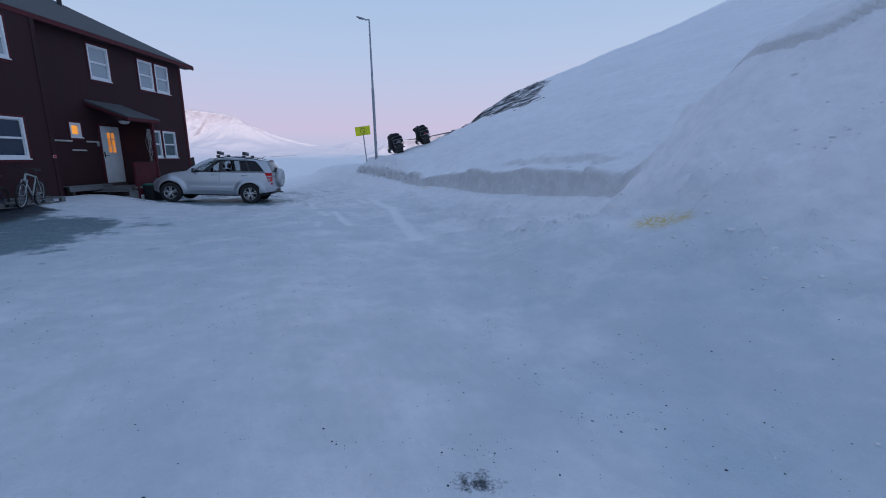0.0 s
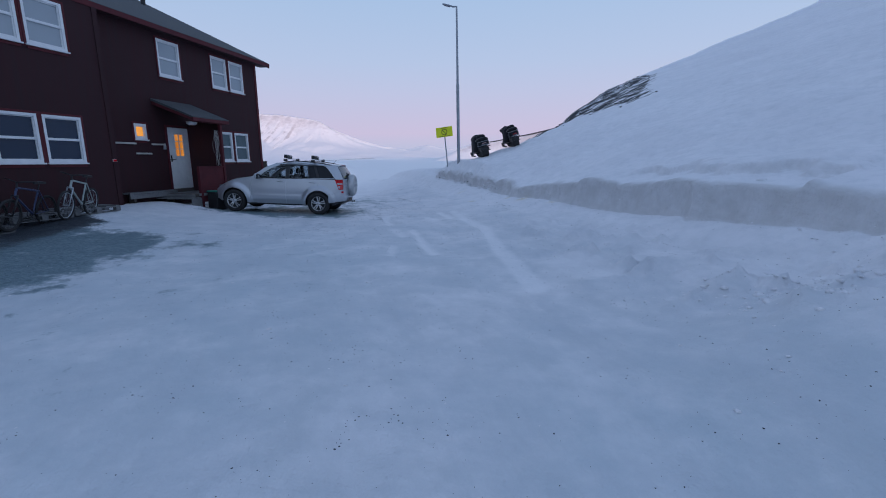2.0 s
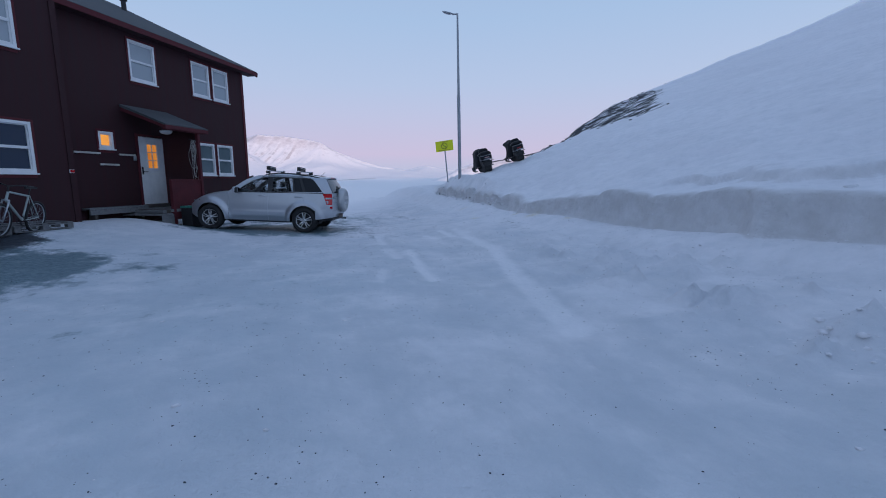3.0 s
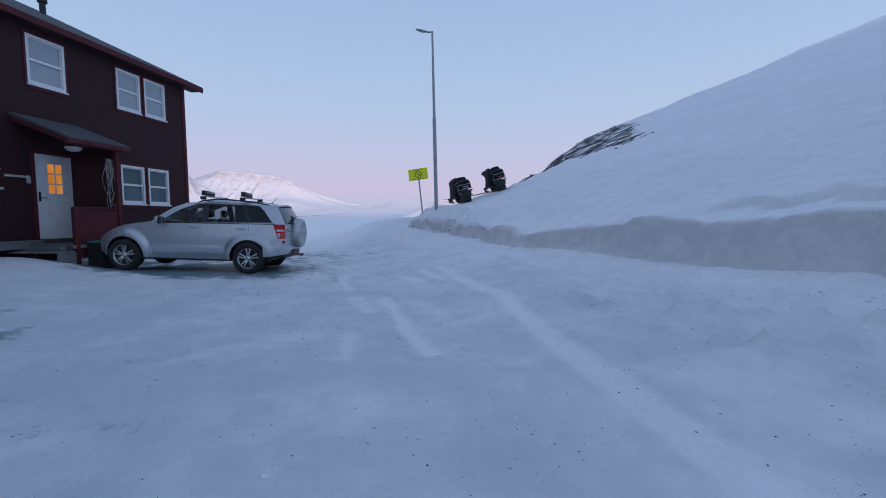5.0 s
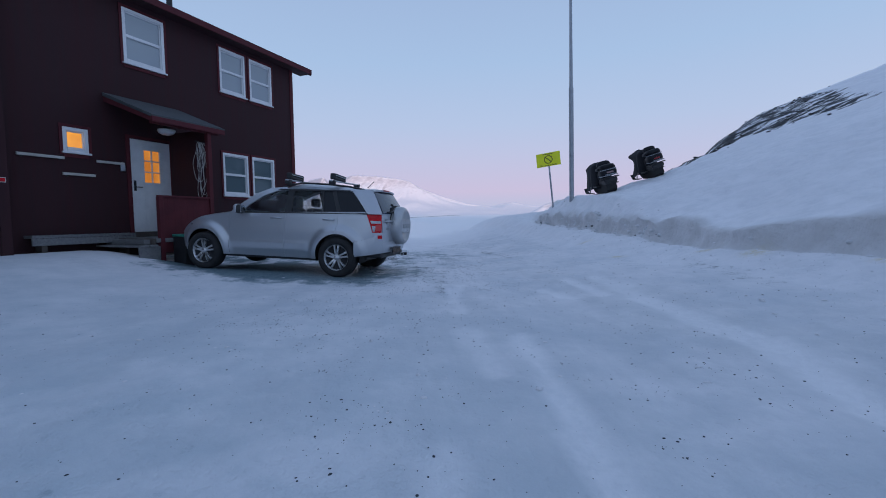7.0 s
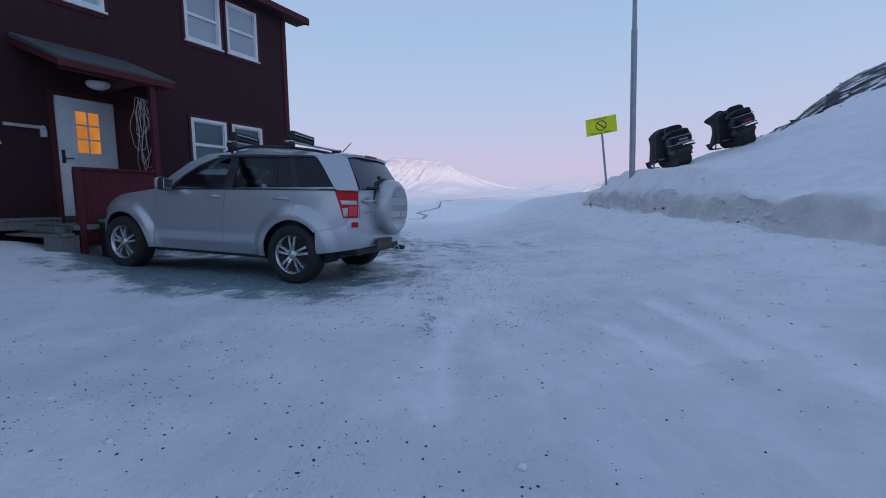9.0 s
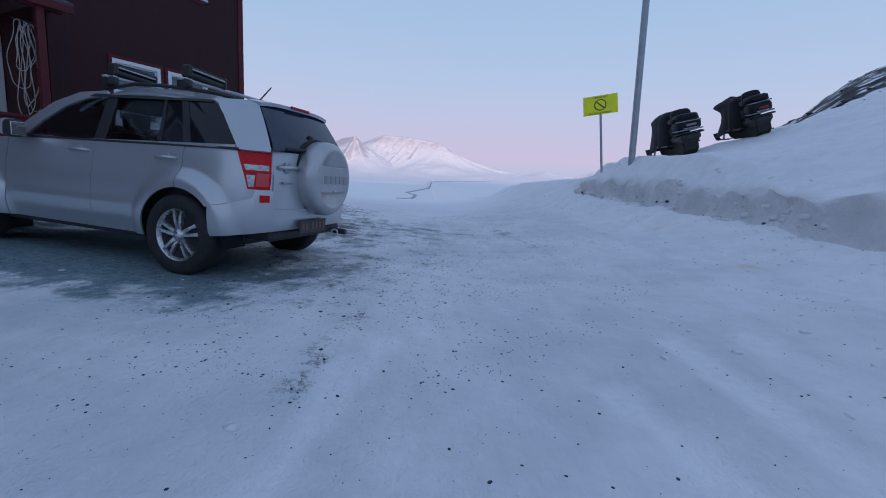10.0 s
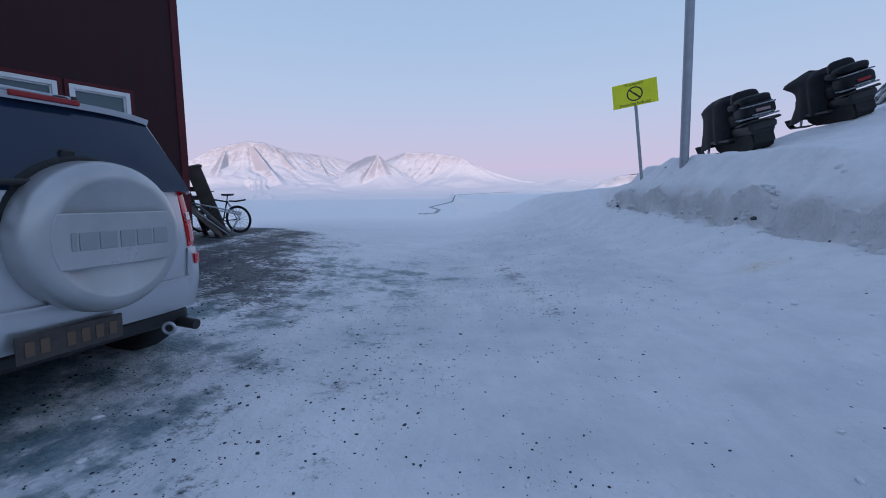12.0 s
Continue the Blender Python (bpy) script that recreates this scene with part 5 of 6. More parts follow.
# road wheels
def wheel(ax, side):
    w = part("wheel", lathe(bmesh.new(), [(0.215, -0.10), (0.30, -0.115), (0.335, -0.10), (0.345, -0.06), (0.345, 0.06), (0.335, 0.10), (0.30, 0.115), (0.225, 0.105), (0.215, 0.07)], 48), RUBBER, car, "black tyre", True,
             pose(ax, side * 0.745, AX_Z) @ pose(0, 0, 0, 0, 0, 0 if side > 0 else 180))
    part("rim", lathe(bmesh.new(), [(0.06, 0.02), (0.195, 0.03), (0.205, 0.075), (0.222, 0.100), (0.228, 0.105), (0.228, 0.09), (0.215, 0.06), (0.20, -0.08), (0.19, -0.08), (0.185, 0.0), (0.06, -0.01)], 44), ALLOY, w, "alloy rim", True)
    part("brake", lathe(bmesh.new(), [(0.03, 0.0), (0.14, 0.0), (0.14, 0.02), (0.03, 0.02)], 24), BLACK, w, "dark brake disc", True)
    for k in range(5):
        for off in (-1, 1):
            a, b = math.radians(90 + 72 * k + 17 * off), math.radians(90 + 72 * k + 10.5 * off)
            p, q = Vector((0.045 * math.cos(a), 0.0, 0.045 * math.sin(a))), Vector((0.212 * math.cos(b), 0.0, 0.212 * math.sin(b)))
            t_ = (q - p).normalized()
            side_ = Vector((-t_.z, 0, t_.x))
            bm = bmesh.new()
            rows = []
            for f, w_, y_ in ((0.0, 0.020, 0.085), (0.35, 0.017, 0.100), (0.75, 0.015, 0.104), (1.0, 0.019, 0.098)):
                c_ = p.lerp(q, f)
                rows.append([bm.verts.new(c_ + side_ * (w_ * e) + Vector((0, y_ + dy, 0))) for e, dy in ((-1, -0.035), (-0.8, -0.004), (0.8, -0.004), (1, -0.035))])
            for g, h_ in zip(rows, rows[1:]):
                for i in range(4):
                    bm.faces.new((g[i], g[(i + 1) % 4], h_[(i + 1) % 4], h_[i]))
            bmesh.ops.recalc_face_normals(bm, faces=bm.faces)
            part("spoke", bm, ALLOY, w, "alloy spoke")
    part("hub_cap", lathe(bmesh.new(), [(0.004, 0.11), (0.03, 0.108), (0.05, 0.095), (0.06, 0.07), (0.004, 0.06)], 20), ALLOY, w, "", True)


for ax in (AX_R, AX_F):
    for side in (1, -1):
        wheel(ax, side)

# ski racks on two roof bars
for x in (-0.22, -1.08):
    rack = part("roof_bar", boxed(x - 0.03, x + 0.03, -0.60, 0.60, 1.660, 1.685, 0.01), GALV, car, "steel roof bar")
    for y in (0.53, -0.53):
        part("foot", boxed(x - 0.055, x + 0.055, y - 0.045, y + 0.045, 1.60, 1.68, 0.02), BLACK, rack, "black foot", True)
    m_ = pose(x, 0.30, 1.735, 3.5)
    bm = box(bmesh.new(), -0.048, 0.048, -0.20, 0.20, 0.006, 0.055, 0.022, m_)
    box(bm, -0.048, 0.048, -0.20, 0.20, -0.045, 0.002, 0.020, m_)
    part("ski_clamp", bm, BLACK, rack, "black ridged ski clamp")
    for k in (-0.03, -0.01, 0.01, 0.03):
        part("ridge", boxed(k - 0.004, k + 0.004, -0.195, 0.195, 0.053, 0.059, 0.002, m_), RUBBER, rack, "black rubber ridge")
    part("clamp_edge", boxed(-0.051, -0.044, -0.195, 0.195, 0.018, 0.030, 0.002, m_), GALV, rack, "pale metal edge")
    for e in (-0.205, 0.205):
        part("clamp_end", boxed(-0.052, 0.052, e - 0.018, e + 0.018, -0.05, 0.060, 0.018, m_), BLACK, rack, "black clamp end")
    part("bar_cap", boxed(x - 0.035, x + 0.035, -0.63, -0.595, 1.655, 1.69, 0.008), BLACK, rack, "black bar cap")
for pane in car.children:
    if pane.name.startswith(("side_window", "windscreen")):
        pane.visible_shadow = False
part("headliner", surface(lambda u, v: (0.02 - 1.78 * u, (v - 0.5) * 2 * 0.54, roof_top(0.02 - 1.78 * u) - 0.06), 10, 6, 0.01), BLACK, car, "dark headliner")
for side in (1, -1):
    part("door_trim", boxed(-1.72, 0.84, side * 0.715 - 0.012, side * 0.715 + 0.012, 0.42, 1.06, 0.008), BLACK, car, "dark door trim")
part("load_floor", boxed(-1.92, -1.1, -0.62, 0.62, 0.80, 0.84, 0.01), BLACK, car, "dark load floor")
part("aerial", tube(bmesh.new(), (-1.62, 0.22, 1.575), (-1.74, 0.22, 1.69), 0.007, 0.005, 8), BLACK, car, "thin black aerial", True)


# ---- street lamp ----
LX, LY = -4.775, 25.37
lz = 1.52
lamp = thing("street_lamp", "tall grey steel street lamp standing in the snow bank", "street lamp", pose(LX, LY, lz - 0.4, 0, -0.8, 0))
bm = tube(bmesh.new(), (0, 0, 0), (0, 0, 5.10 - lz + 0.4), 0.072, 0.072, 20)
part("lower_pole", bm, LAMP_GREY, lamp, "wider grey lower pole", True)
bm = tube(bmesh.new(), (0, 0, 5.08 - lz + 0.4), (0, 0, 5.20 - lz + 0.4), 0.072, 0.054, 20)
part("collar", bm, LAMP_GREY, lamp, "", True)
bm = tube(bmesh.new(), (0, 0, 5.15 - lz + 0.4), (0, 0, 8.46 - lz + 0.4), 0.056, 0.038, 18)
part("upper_pole", bm, LAMP_GREY, lamp, "slim grey upper pole", True)
top = 8.42 - lz + 0.4
part("arm", path_tube(bmesh.new(), [(0, 0, top), (-0.05, 0.02, top + 0.03), (-0.22, 0.08, top + 0.05)], 0.032, 10), LAMP_GREY, lamp, "", True)
bm = bmesh.new()
lathe(bm, [(0.02, 0.0), (0.045, 0.02), (0.07, 0.16), (0.10, 0.30), (0.105, 0.50), (0.09, 0.62), (0.03, 0.66)], 20)
bmesh.ops.scale(bm, vec=(1, 1, 0.42), verts=bm.verts)
part("lamp_head", bm, LAMP_GREY, lamp, "grey lamp head", True, pose(-0.10, 0.04, top + 0.03, 20, 0, 72))
bm = bmesh.new()
lathe(bm, [(0.01, 0.24), (0.06, 0.27), (0.075, 0.40), (0.06, 0.54), (0.01, 0.57)], 16)
bmesh.ops.scale(bm, vec=(1, 1, 0.5), verts=bm.verts)
part("lens", bm, LENS_CLEAR, lamp, "clear lens", True, pose(-0.10, 0.04, top - 0.005, 20, 0, 72))

# ---- sign ----
def words(text, size, parent, m, material):
    cu = bpy.data.curves.new("lettering", "FONT")
    cu.body, cu.size, cu.align_x, cu.align_y, cu.extrude = text, size, "CENTER", "CENTER", 0.001
    tmp = bpy.data.objects.new("lettering", cu)
    scene.collection.objects.link(tmp)
    me = bpy.data.meshes.new_from_object(tmp.evaluated_get(bpy.context.evaluated_depsgraph_get()))
    bpy.data.objects.remove(tmp)
    me.materials.clear()
    me.materials.append(material)
    ob = new("lettering", me)
    ob.parent = parent
    ob.matrix_local = m
    return tagged(ob, "black lettering")


SX, SY = -5.48, 26.36
sz = 1.17
sign = thing("sign", "yellow parking sign on a leaning grey post in the snow", "sign", pose(SX, SY, sz - 0.3) @ pose(0, 0, 0, -10.0, -7.5, 0))
SH = (3.07 - sz + 0.3) / 0.975
part("post", tube(bmesh.new(), (0, 0, 0), (0, 0, SH + 0.05), 0.030, 0.030, 14), LAMP_GREY, sign, "grey steel post", True)
board = part("board", boxed(-0.42, 0.42, -0.045, -0.033, -0.25, 0.25, 0.004), SIGN_YELLOW, sign, "bright yellow board", False, pose(0, 0, SH, 0, 0, 2))
part("ring", ring_bar(bmesh.new(), 0.138, 0.017, 40, 6, pose(0, -0.043, 0) @ Matrix.Diagonal((1, 0.3, 1, 1))), SIGN_BLACK, board, "black ring", True)
part("slash", boxed(-0.15, 0.15, -0.050, -0.044, -0.014, 0.014, 0.0, pose(0, 0, 0.0, 0, 45, 0)), SIGN_BLACK, board, "black slash")
words("Snødeponi!", 0.078, board, pose(0, -0.047, 0.205, 90), SIGN_BLACK)
words("Parkering forbudt!", 0.078, board, pose(0, -0.047, -0.205, 90), SIGN_BLACK)
for z in (-0.12, 0.12):
    part("clamp", boxed(-0.05, 0.05, -0.035, 0.035, z - 0.015, z + 0.015, 0.004), GALV, board, "steel clamp")


# ---- snowmobiles under covers ----
def lay(x, y, turn):
    """A pose on the slope at x, y that faces the bearing turn (degrees from +y towards -x)."""
    e = 0.8
    n = Vector((height(x - e, y) - height(x + e, y), height(x, y - e) - height(x, y + e), 2 * e)).normalized()
    f = Vector((-math.sin(radians(turn)), math.cos(radians(turn)), 0))
    f = (f - n * f.dot(n)).normalized()
    r = f.cross(n)
    m = Matrix((r, f, n)).transposed().to_4x4()
    m.translation = (x, y, height(x, y))
    return m


def pad(a, b, c, at):
    """A stuffed, rounded body of half sizes a, b, c."""
    bm = bmesh.new()
    bmesh.ops.create_uvsphere(bm, u_segments=24, v_segments=14, radius=1)
    for v in bm.verts:
        p = v.co
        k = (abs(p.x) ** 3.6 + abs(p.y) ** 3.6 + abs(p.z) ** 3.6) ** (-1 / 3.6)
        v.co = (at[0] + a * p.x * k, at[1] + b * p.y * k, at[2] + c * p.z * k)
    return bm


FROST = worn("frosted_plastic", (0.10, 0.11, 0.125), (0.42, 0.45, 0.49), 22, 0.6, 120, 0.3, 0.003)


def snowmobile(m, box_high, lamp_mat, label, peak):
    """Rear at y = 0, nose towards +y, x to its right."""
    sm = thing("snowmobile", label, "snowmobile", m, "snowmobiles on the slope")
    part("tunnel", boxed(-0.24, 0.24, 0.0, 1.7, 0.30, 0.48, 0.05), BLACK, sm, "black tunnel", True)
    bm = bmesh.new()
    prism(bm, [(0.05, 0.14), (0.12, 0.05), (0.30, 0.0), (1.75, 0.0), (1.95, 0.08), (2.05, 0.22), (1.9, 0.34), (0.15, 0.34), (0.06, 0.26)], "x", -0.20, 0.20)
    part("track", bm, RUBBER, sm, "black rubber track")
    for i in range(14):
        part("lug", boxed(-0.20, 0.20, 0.28 + i * 0.105, 0.31 + i * 0.105, -0.02, 0.012), RUBBER, sm)
    part("seat", pad(0.25, 0.62, 0.17, (0, 1.05, 0.62)), SEAT_VINYL, sm, "black vinyl seat", True)
    part("luggage_box", pad(0.33, 0.34, 0.16, (0, 0.24, 0.74)), SEAT_VINYL, sm, "black luggage box", True)
    part("luggage_lid", pad(0.29, 0.31, 0.09, (0, 0.28, box_high + 0.03)), SEAT_VINYL, sm, "black luggage lid", True)
    part("backrest", pad(0.27, 0.12, 0.20, (0, 0.56, box_high + 0.06)), SEAT_VINYL, sm, "black padded backrest", True)
    for side in (1, -1):
        part("armrest", pad(0.07, 0.20, 0.06, (side * 0.30, 0.42, box_high - 0.02)), SEAT_VINYL, sm, "", True)
    part("rear_panel", pad(0.27, 0.10, 0.09, (0, 0.04, 0.44)), BLACK, sm, "black rear panel", True)
    part("tail_lamp", boxed(-0.13, 0.13, -0.145, -0.10, 0.70, 0.755, 0.012), lamp_mat, sm, "tail lamp")
    bm = path_tube(bmesh.new(), [(-0.33, 0.40, 0.50), (-0.35, 0.0, 0.53), (-0.25, -0.14, 0.55), (0.25, -0.14, 0.55), (0.35, 0.0, 0.53), (0.33, 0.40, 0.50)], 0.018, 8)
    part("rear_bumper", bm, BLACK, sm, "dark steel rear bumper", True)
    part("rack", path_tube(bmesh.new(), [(-0.30, 0.3, 0.60), (-0.30, -0.06, 0.61), (0.30, -0.06, 0.61), (0.30, 0.3, 0.60)], 0.012, 8), GALV, sm, "steel rack", True)
    # pale strips added for the highlights along the frosted box edges
    for z, half in ((0.615, 0.335), (box_high - 0.075, 0.30)):
        part("edge_trim", path_tube(bmesh.new(), [(-half, 0.34, z), (-half, 0.0, z), (-half * 0.86, -0.095, z), (half * 0.86, -0.095, z), (half, 0.0, z), (half, 0.34, z)], 0.014, 6), FROST, sm, "pale highlight on a frosted grey edge", True)
    part("frost_cap", boxed(-0.20, 0.20, -0.115, -0.085, 0.635, 0.665, 0.01), FROST, sm, "pale highlight on a frosted grey edge")
    part("snow_flap", boxed(-0.19, 0.19, -0.03, -0.01, 0.12, 0.38, 0.006, pose(0, 0, 0, -8)), RUBBER, sm, "black snow flap")
    for side in (1, -1):
        part("footboard", boxed(side * 0.36 - 0.10, side * 0.36 + 0.10, 0.55, 1.9, 0.26, 0.30, 0.01), BLACK, sm)
        ski = part("ski", surface(lambda u, v: (side * 0.40 + (v - 0.5) * 0.15, 1.50 + 1.05 * u, 0.02 + 0.20 * max(0, (u - 0.78) / 0.22) ** 2), 14, 3, 0.02), BLACK, sm, "black ski", True)
        part("ski_leg", tube(bmesh.new(), (side * 0.40, 1.95, 0.04), (side * 0.30, 1.85, 0.46), 0.028), GALV, ski, "steel ski leg", True)
    part("cowl", pad(0.36, 0.42, 0.26, (0, 1.85, 0.46)), BLACK, sm, "black cowl", True)
    # cloth drawn over windscreen, handlebar and cowl, hanging down to the running boards
    def cloth(u, v):
        a = math.tau * u
        cx, cy = math.cos(a), math.sin(a)
        k = (abs(cx) ** 3.4 + abs(cy) ** 3.4) ** (-1 / 3.4)
        r = min(1.0, v / 0.26) ** 0.8
        w = max(0.0, (v - 0.16) / 0.84)
        fold = (0.028 * math.sin(a * 5 + 1.3) + 0.018 * math.sin(a * 11 + 0.4)) * w
        corner = max(0.0, -cx * 0.55 + cy * 0.84) ** 7
        out = peak * corner * (math.exp(-((w - 0.10) / 0.13) ** 2) - 0.35 * math.exp(-((w - 0.5) / 0.28) ** 2) + 0.4 * w ** 4)
        x = (0.31 + 0.17 * w ** 0.7 + fold) * r * k * cx - 0.45 * out
        y = 1.45 + ((0.70 + 0.28 * w ** 0.6 if cy > 0 else 0.52 + 0.08 * w) + fold) * r * k * cy + 0.9 * out
        z = 1.19 - 0.13 * max(0.0, r * k * cy) - 0.04 * r * r - 0.92 * w ** 1.1 + 0.12 * out
        sag = 0.05 * math.exp(-((y - 1.35) / 0.22) ** 2) * (1 - w)
        return (x, y, z - sag + 0.04 * math.sin(a * 4 + 0.7) * w)
    part("cover", surface(cloth, 72, 26, 0.01), FABRIC, sm, "black cloth cover with pointed corners", True)
    return sm


LAMP_OFF = mat("dull_lamp", (0.30, 0.20, 0.20), 0.2)
snowmobile(lay(-3.56, 26.35, 19) @ Matrix.Diagonal((0.83, 0.82, 0.93, 1)), 0.90, LAMP_OFF, "black touring snowmobile with a cloth cover, parked on snow", 0.10)
snowmobile(Matrix.Translation((0.0, 0.0, -0.02)) @ lay(-2.11, 27.05, 18) @ Matrix.Diagonal((0.74, 0.70, 0.87, 1)), 0.96, DULL_RED, "black touring snowmobile with a red tail lamp and pointed cover", 0.35)


# ---- bicycles ----
def bicycle(m, label, frame_mat, group="", wheel_r=0.335, dark=False, guard=True):
    """Ground at z = 0, front wheel towards +x."""
    b = thing("bicycle", label, "bicycle", m, group)
    rear, front, bb = Vector((-0.46, 0, wheel_r)), Vector((0.60, 0, wheel_r)), Vector((-0.04, 0, wheel_r - 0.04))
    seat, head_t, head_b = Vector((-0.20, 0, 0.80)), Vector((0.40, 0, 0.88)), Vector((0.45, 0, 0.72))
    bm = bmesh.new()
    for p, q, r in ((bb, seat, 0.017), (seat * 0.96 + bb * 0.04, head_t, 0.019), (bb, head_b, 0.022), (head_t, head_b, 0.022)):
        tube(bm, p, q, r, r, 10)
    for s in (1, -1):
        o = Vector((0, 0.05 * s, 0))
        tube(bm, bb + o * 0.6, rear + o, 0.010, 0.010, 8)
        tube(bm, seat + o * 0.3, rear + o, 0.009, 0.009, 8)
    part("frame", bm, frame_mat, b, "", True)
    bm = bmesh.new()
    for s in (1, -1):
        o = Vector((0, 0.055 * s, 0))
        tube(bm, head_b + o, front + o, 0.015, 0.012, 8)
    tube(bm, head_b - Vector((0, 0.06, 0)), head_b + Vector((0, 0.06, 0)), 0.018, 0.018, 8)
    part("fork", bm, BLACK if dark else GALV, b, "suspension fork", True)
    part("handlebar", path_tube(bmesh.new(), [(0.31, -0.27, 1.03), (0.36, -0.15, 1.02), (0.40, 0, 0.99), (0.36, 0.15, 1.02), (0.31, 0.27, 1.03)], 0.013, 8), BLACK, b, "black handlebar", True)
    part("stem", tube(bmesh.new(), head_t, (0.40, 0, 0.98), 0.016), BLACK, b, "", True)
    bm = bmesh.new()
    prism(bm, [(-0.36, -0.07), (-0.34, 0.07), (-0.18, 0.03), (-0.08, 0.015), (-0.08, -0.015), (-0.18, -0.03)], "z", 0.93, 0.975)
    part("saddle", bm, BLACK, b, "black saddle")
    part("seat_post", tube(bmesh.new(), seat, (-0.235, 0, 0.94), 0.013), BLACK, b, "", True)
    for c in (rear, front):
        w = part("wheel", ring_bar(bmesh.new(), wheel_r - 0.025, 0.025, 40, 8), RUBBER, b, "black tyre", True, Matrix.Translation(c) @ pose(0, 0, 0, 0, 0, 0))
        part("rim", ring_bar(bmesh.new(), wheel_r - 0.055, 0.010, 40, 6), GALV if not dark else BLACK, w, "", True)
        bm = tube(bmesh.new(), (0, -0.05, 0), (0, 0.05, 0), 0.02, 0.02, 10)
        for k in range(18):
            a = k * math.tau / 18
            tube(bm, (0.018 * math.cos(a + 1), 0.02 * (-1) ** k, 0.018 * math.sin(a + 1)), ((wheel_r - 0.055) * math.cos(a), 0, (wheel_r - 0.055) * math.sin(a)), 0.0022, 0.0022, 5, False)
        part("spokes", bm, BLACK if dark else LAMP_GREY, w, "thin spokes")
    part("chainring", ring_bar(bmesh.new(), 0.08, 0.008, 24, 6, Matrix.Translation(bb + Vector((0, -0.05, 0)))), BLACK, b, "", True)
    part("crank", path_tube(bmesh.new(), [bb + Vector((-0.12, -0.09, -0.11)), bb + Vector((-0.11, -0.06, -0.10)), bb + Vector((0, -0.06, 0)), bb + Vector((0.0, 0.06, 0)), bb + Vector((0.11, 0.06, 0.10)), bb + Vector((0.12, 0.09, 0.11))], 0.010, 6), BLACK, b, "", True)
    if guard:
        part("mudguard", path_tube(bmesh.new(), [(-0.26, 0, 0.80), (-0.45, 0, 0.79), (-0.70, 0, 0.83)], 0.022, 6), BLACK, b, "black mudguard")
    return b


PALE_FRAME = worn("pale_green_paint", (0.40, 0.46, 0.45), (0.30, 0.35, 0.34), 8, 0.4, 80, 0.05)
BLUE_FRAME = worn("blue_paint", (0.04, 0.06, 0.14), (0.03, 0.04, 0.09), 8, 0.4, 80, 0.05)


# ---- pallets along the wall ----
def pallet(m, label="weathered grey wooden pallet lying on snow", group="pallets", mat_=None):
    p = thing("pallet", label, "pallet", m, group)
    mt = mat_ or WOOD_GREY
    for i in range(5):
        part("top_board", boxed(-0.40, 0.40, -0.60 + i * 0.27, -0.60 + i * 0.27 + 0.12, 0.122, 0.144, 0.003), mt, p)
    for x in (-0.36, 0.0, 0.36):
        part("bearer", boxed(x - 0.05, x + 0.05, -0.60, 0.60, 0.10, 0.121, 0.003), mt, p)
        for y in (-0.55, 0.0, 0.53):
            part("block", boxed(x - 0.05, x + 0.05, y - 0.06, y + 0.07, 0.022, 0.10, 0.003), mt, p)
        part("bottom_board", boxed(x - 0.05, x + 0.05, -0.60, 0.60, 0.0, 0.021, 0.003), mt, p)
    return p


PAL = []
for y, x, tz in ((12.92, -11.95, 2), (11.66, -11.9, -3), (10.40, -11.85, 2)):
    z = max(height(x + dx, y + dy) for dx in (-0.3, 0.3) for dy in (-0.5, 0.5)) - 0.03
    PAL.append(z)
    pallet(pose(x, y, z, 0, 1.5, tz))
for x, y, turn, label, paint in ((-11.42, 12.35, 296, "pale green bicycle standing by the pallets along the house", PALE_FRAME),
                                 (-11.45, 11.30, 292, "dark blue bicycle standing by the pallets along the house", BLUE_FRAME),
                                 (-11.50, 10.45, 300, "black bicycle standing by the pallets along the house", SEAT_VINYL)):
    bicycle(pose(x, y, height(x, y) + 0.015, -9, 0, turn), label, paint, "bicycles by the wall", 0.335, paint is not PALE_FRAME, False)

# ---- stack behind the house corner ----
bicycle(pose(-13.54, 22.76, height(-13.5, 22.76) + 0.01, -5, 0, 201) @ Matrix.Scale(0.87, 4), "black mountain bicycle standing on gravel behind the house", SEAT_VINYL, "", 0.345, True)


def slat(name, p, q, w, d, material, parent, side=Vector((0.75, -0.66, 0))):
    """A sawn board from p to q."""
    p, q = Vector(p), Vector(q)
    z = (q - p).normalized()
    x = (side - z * side.dot(z)).normalized()
    m = Matrix((x, z.cross(x), z)).transposed().to_4x4()
    m.translation = p
    return part(name, boxed(-w / 2, w / 2, -d / 2, d / 2, 0, (q - p).length, 0.004, m), material, parent)


gz = height(-13.2, 22.5)
prop = thing("plank_prop", "broad dark plank leaning on the house corner", "plank", pose(-13.2, 22.5, gz))
slat("plank", (0, 0, 0), (0.43, -0.80, 1.38), 0.26, 0.045, WOOD_DARK, prop, Vector((0.55, 0.83, 0)))
slat("cleat", (0.34, -0.78, 1.35), (0.50, -0.66, 1.38), 0.05, 0.06, WOOD_DARK, prop, Vector((0, 0, 1)))
ladder = thing("crate_frame", "dark slatted wooden frame leaning behind the house corner", "frame", pose(-13.42, 22.3, gz))
for off in (0.0, 0.30):
    slat("rail", (off * 0.55, off * 0.83, 0.0), (0.30 + off * 0.55, -0.53 + off * 0.83, 0.98), 0.08, 0.04, WOOD_DARK, ladder, Vector((0.55, 0.83, 0)))
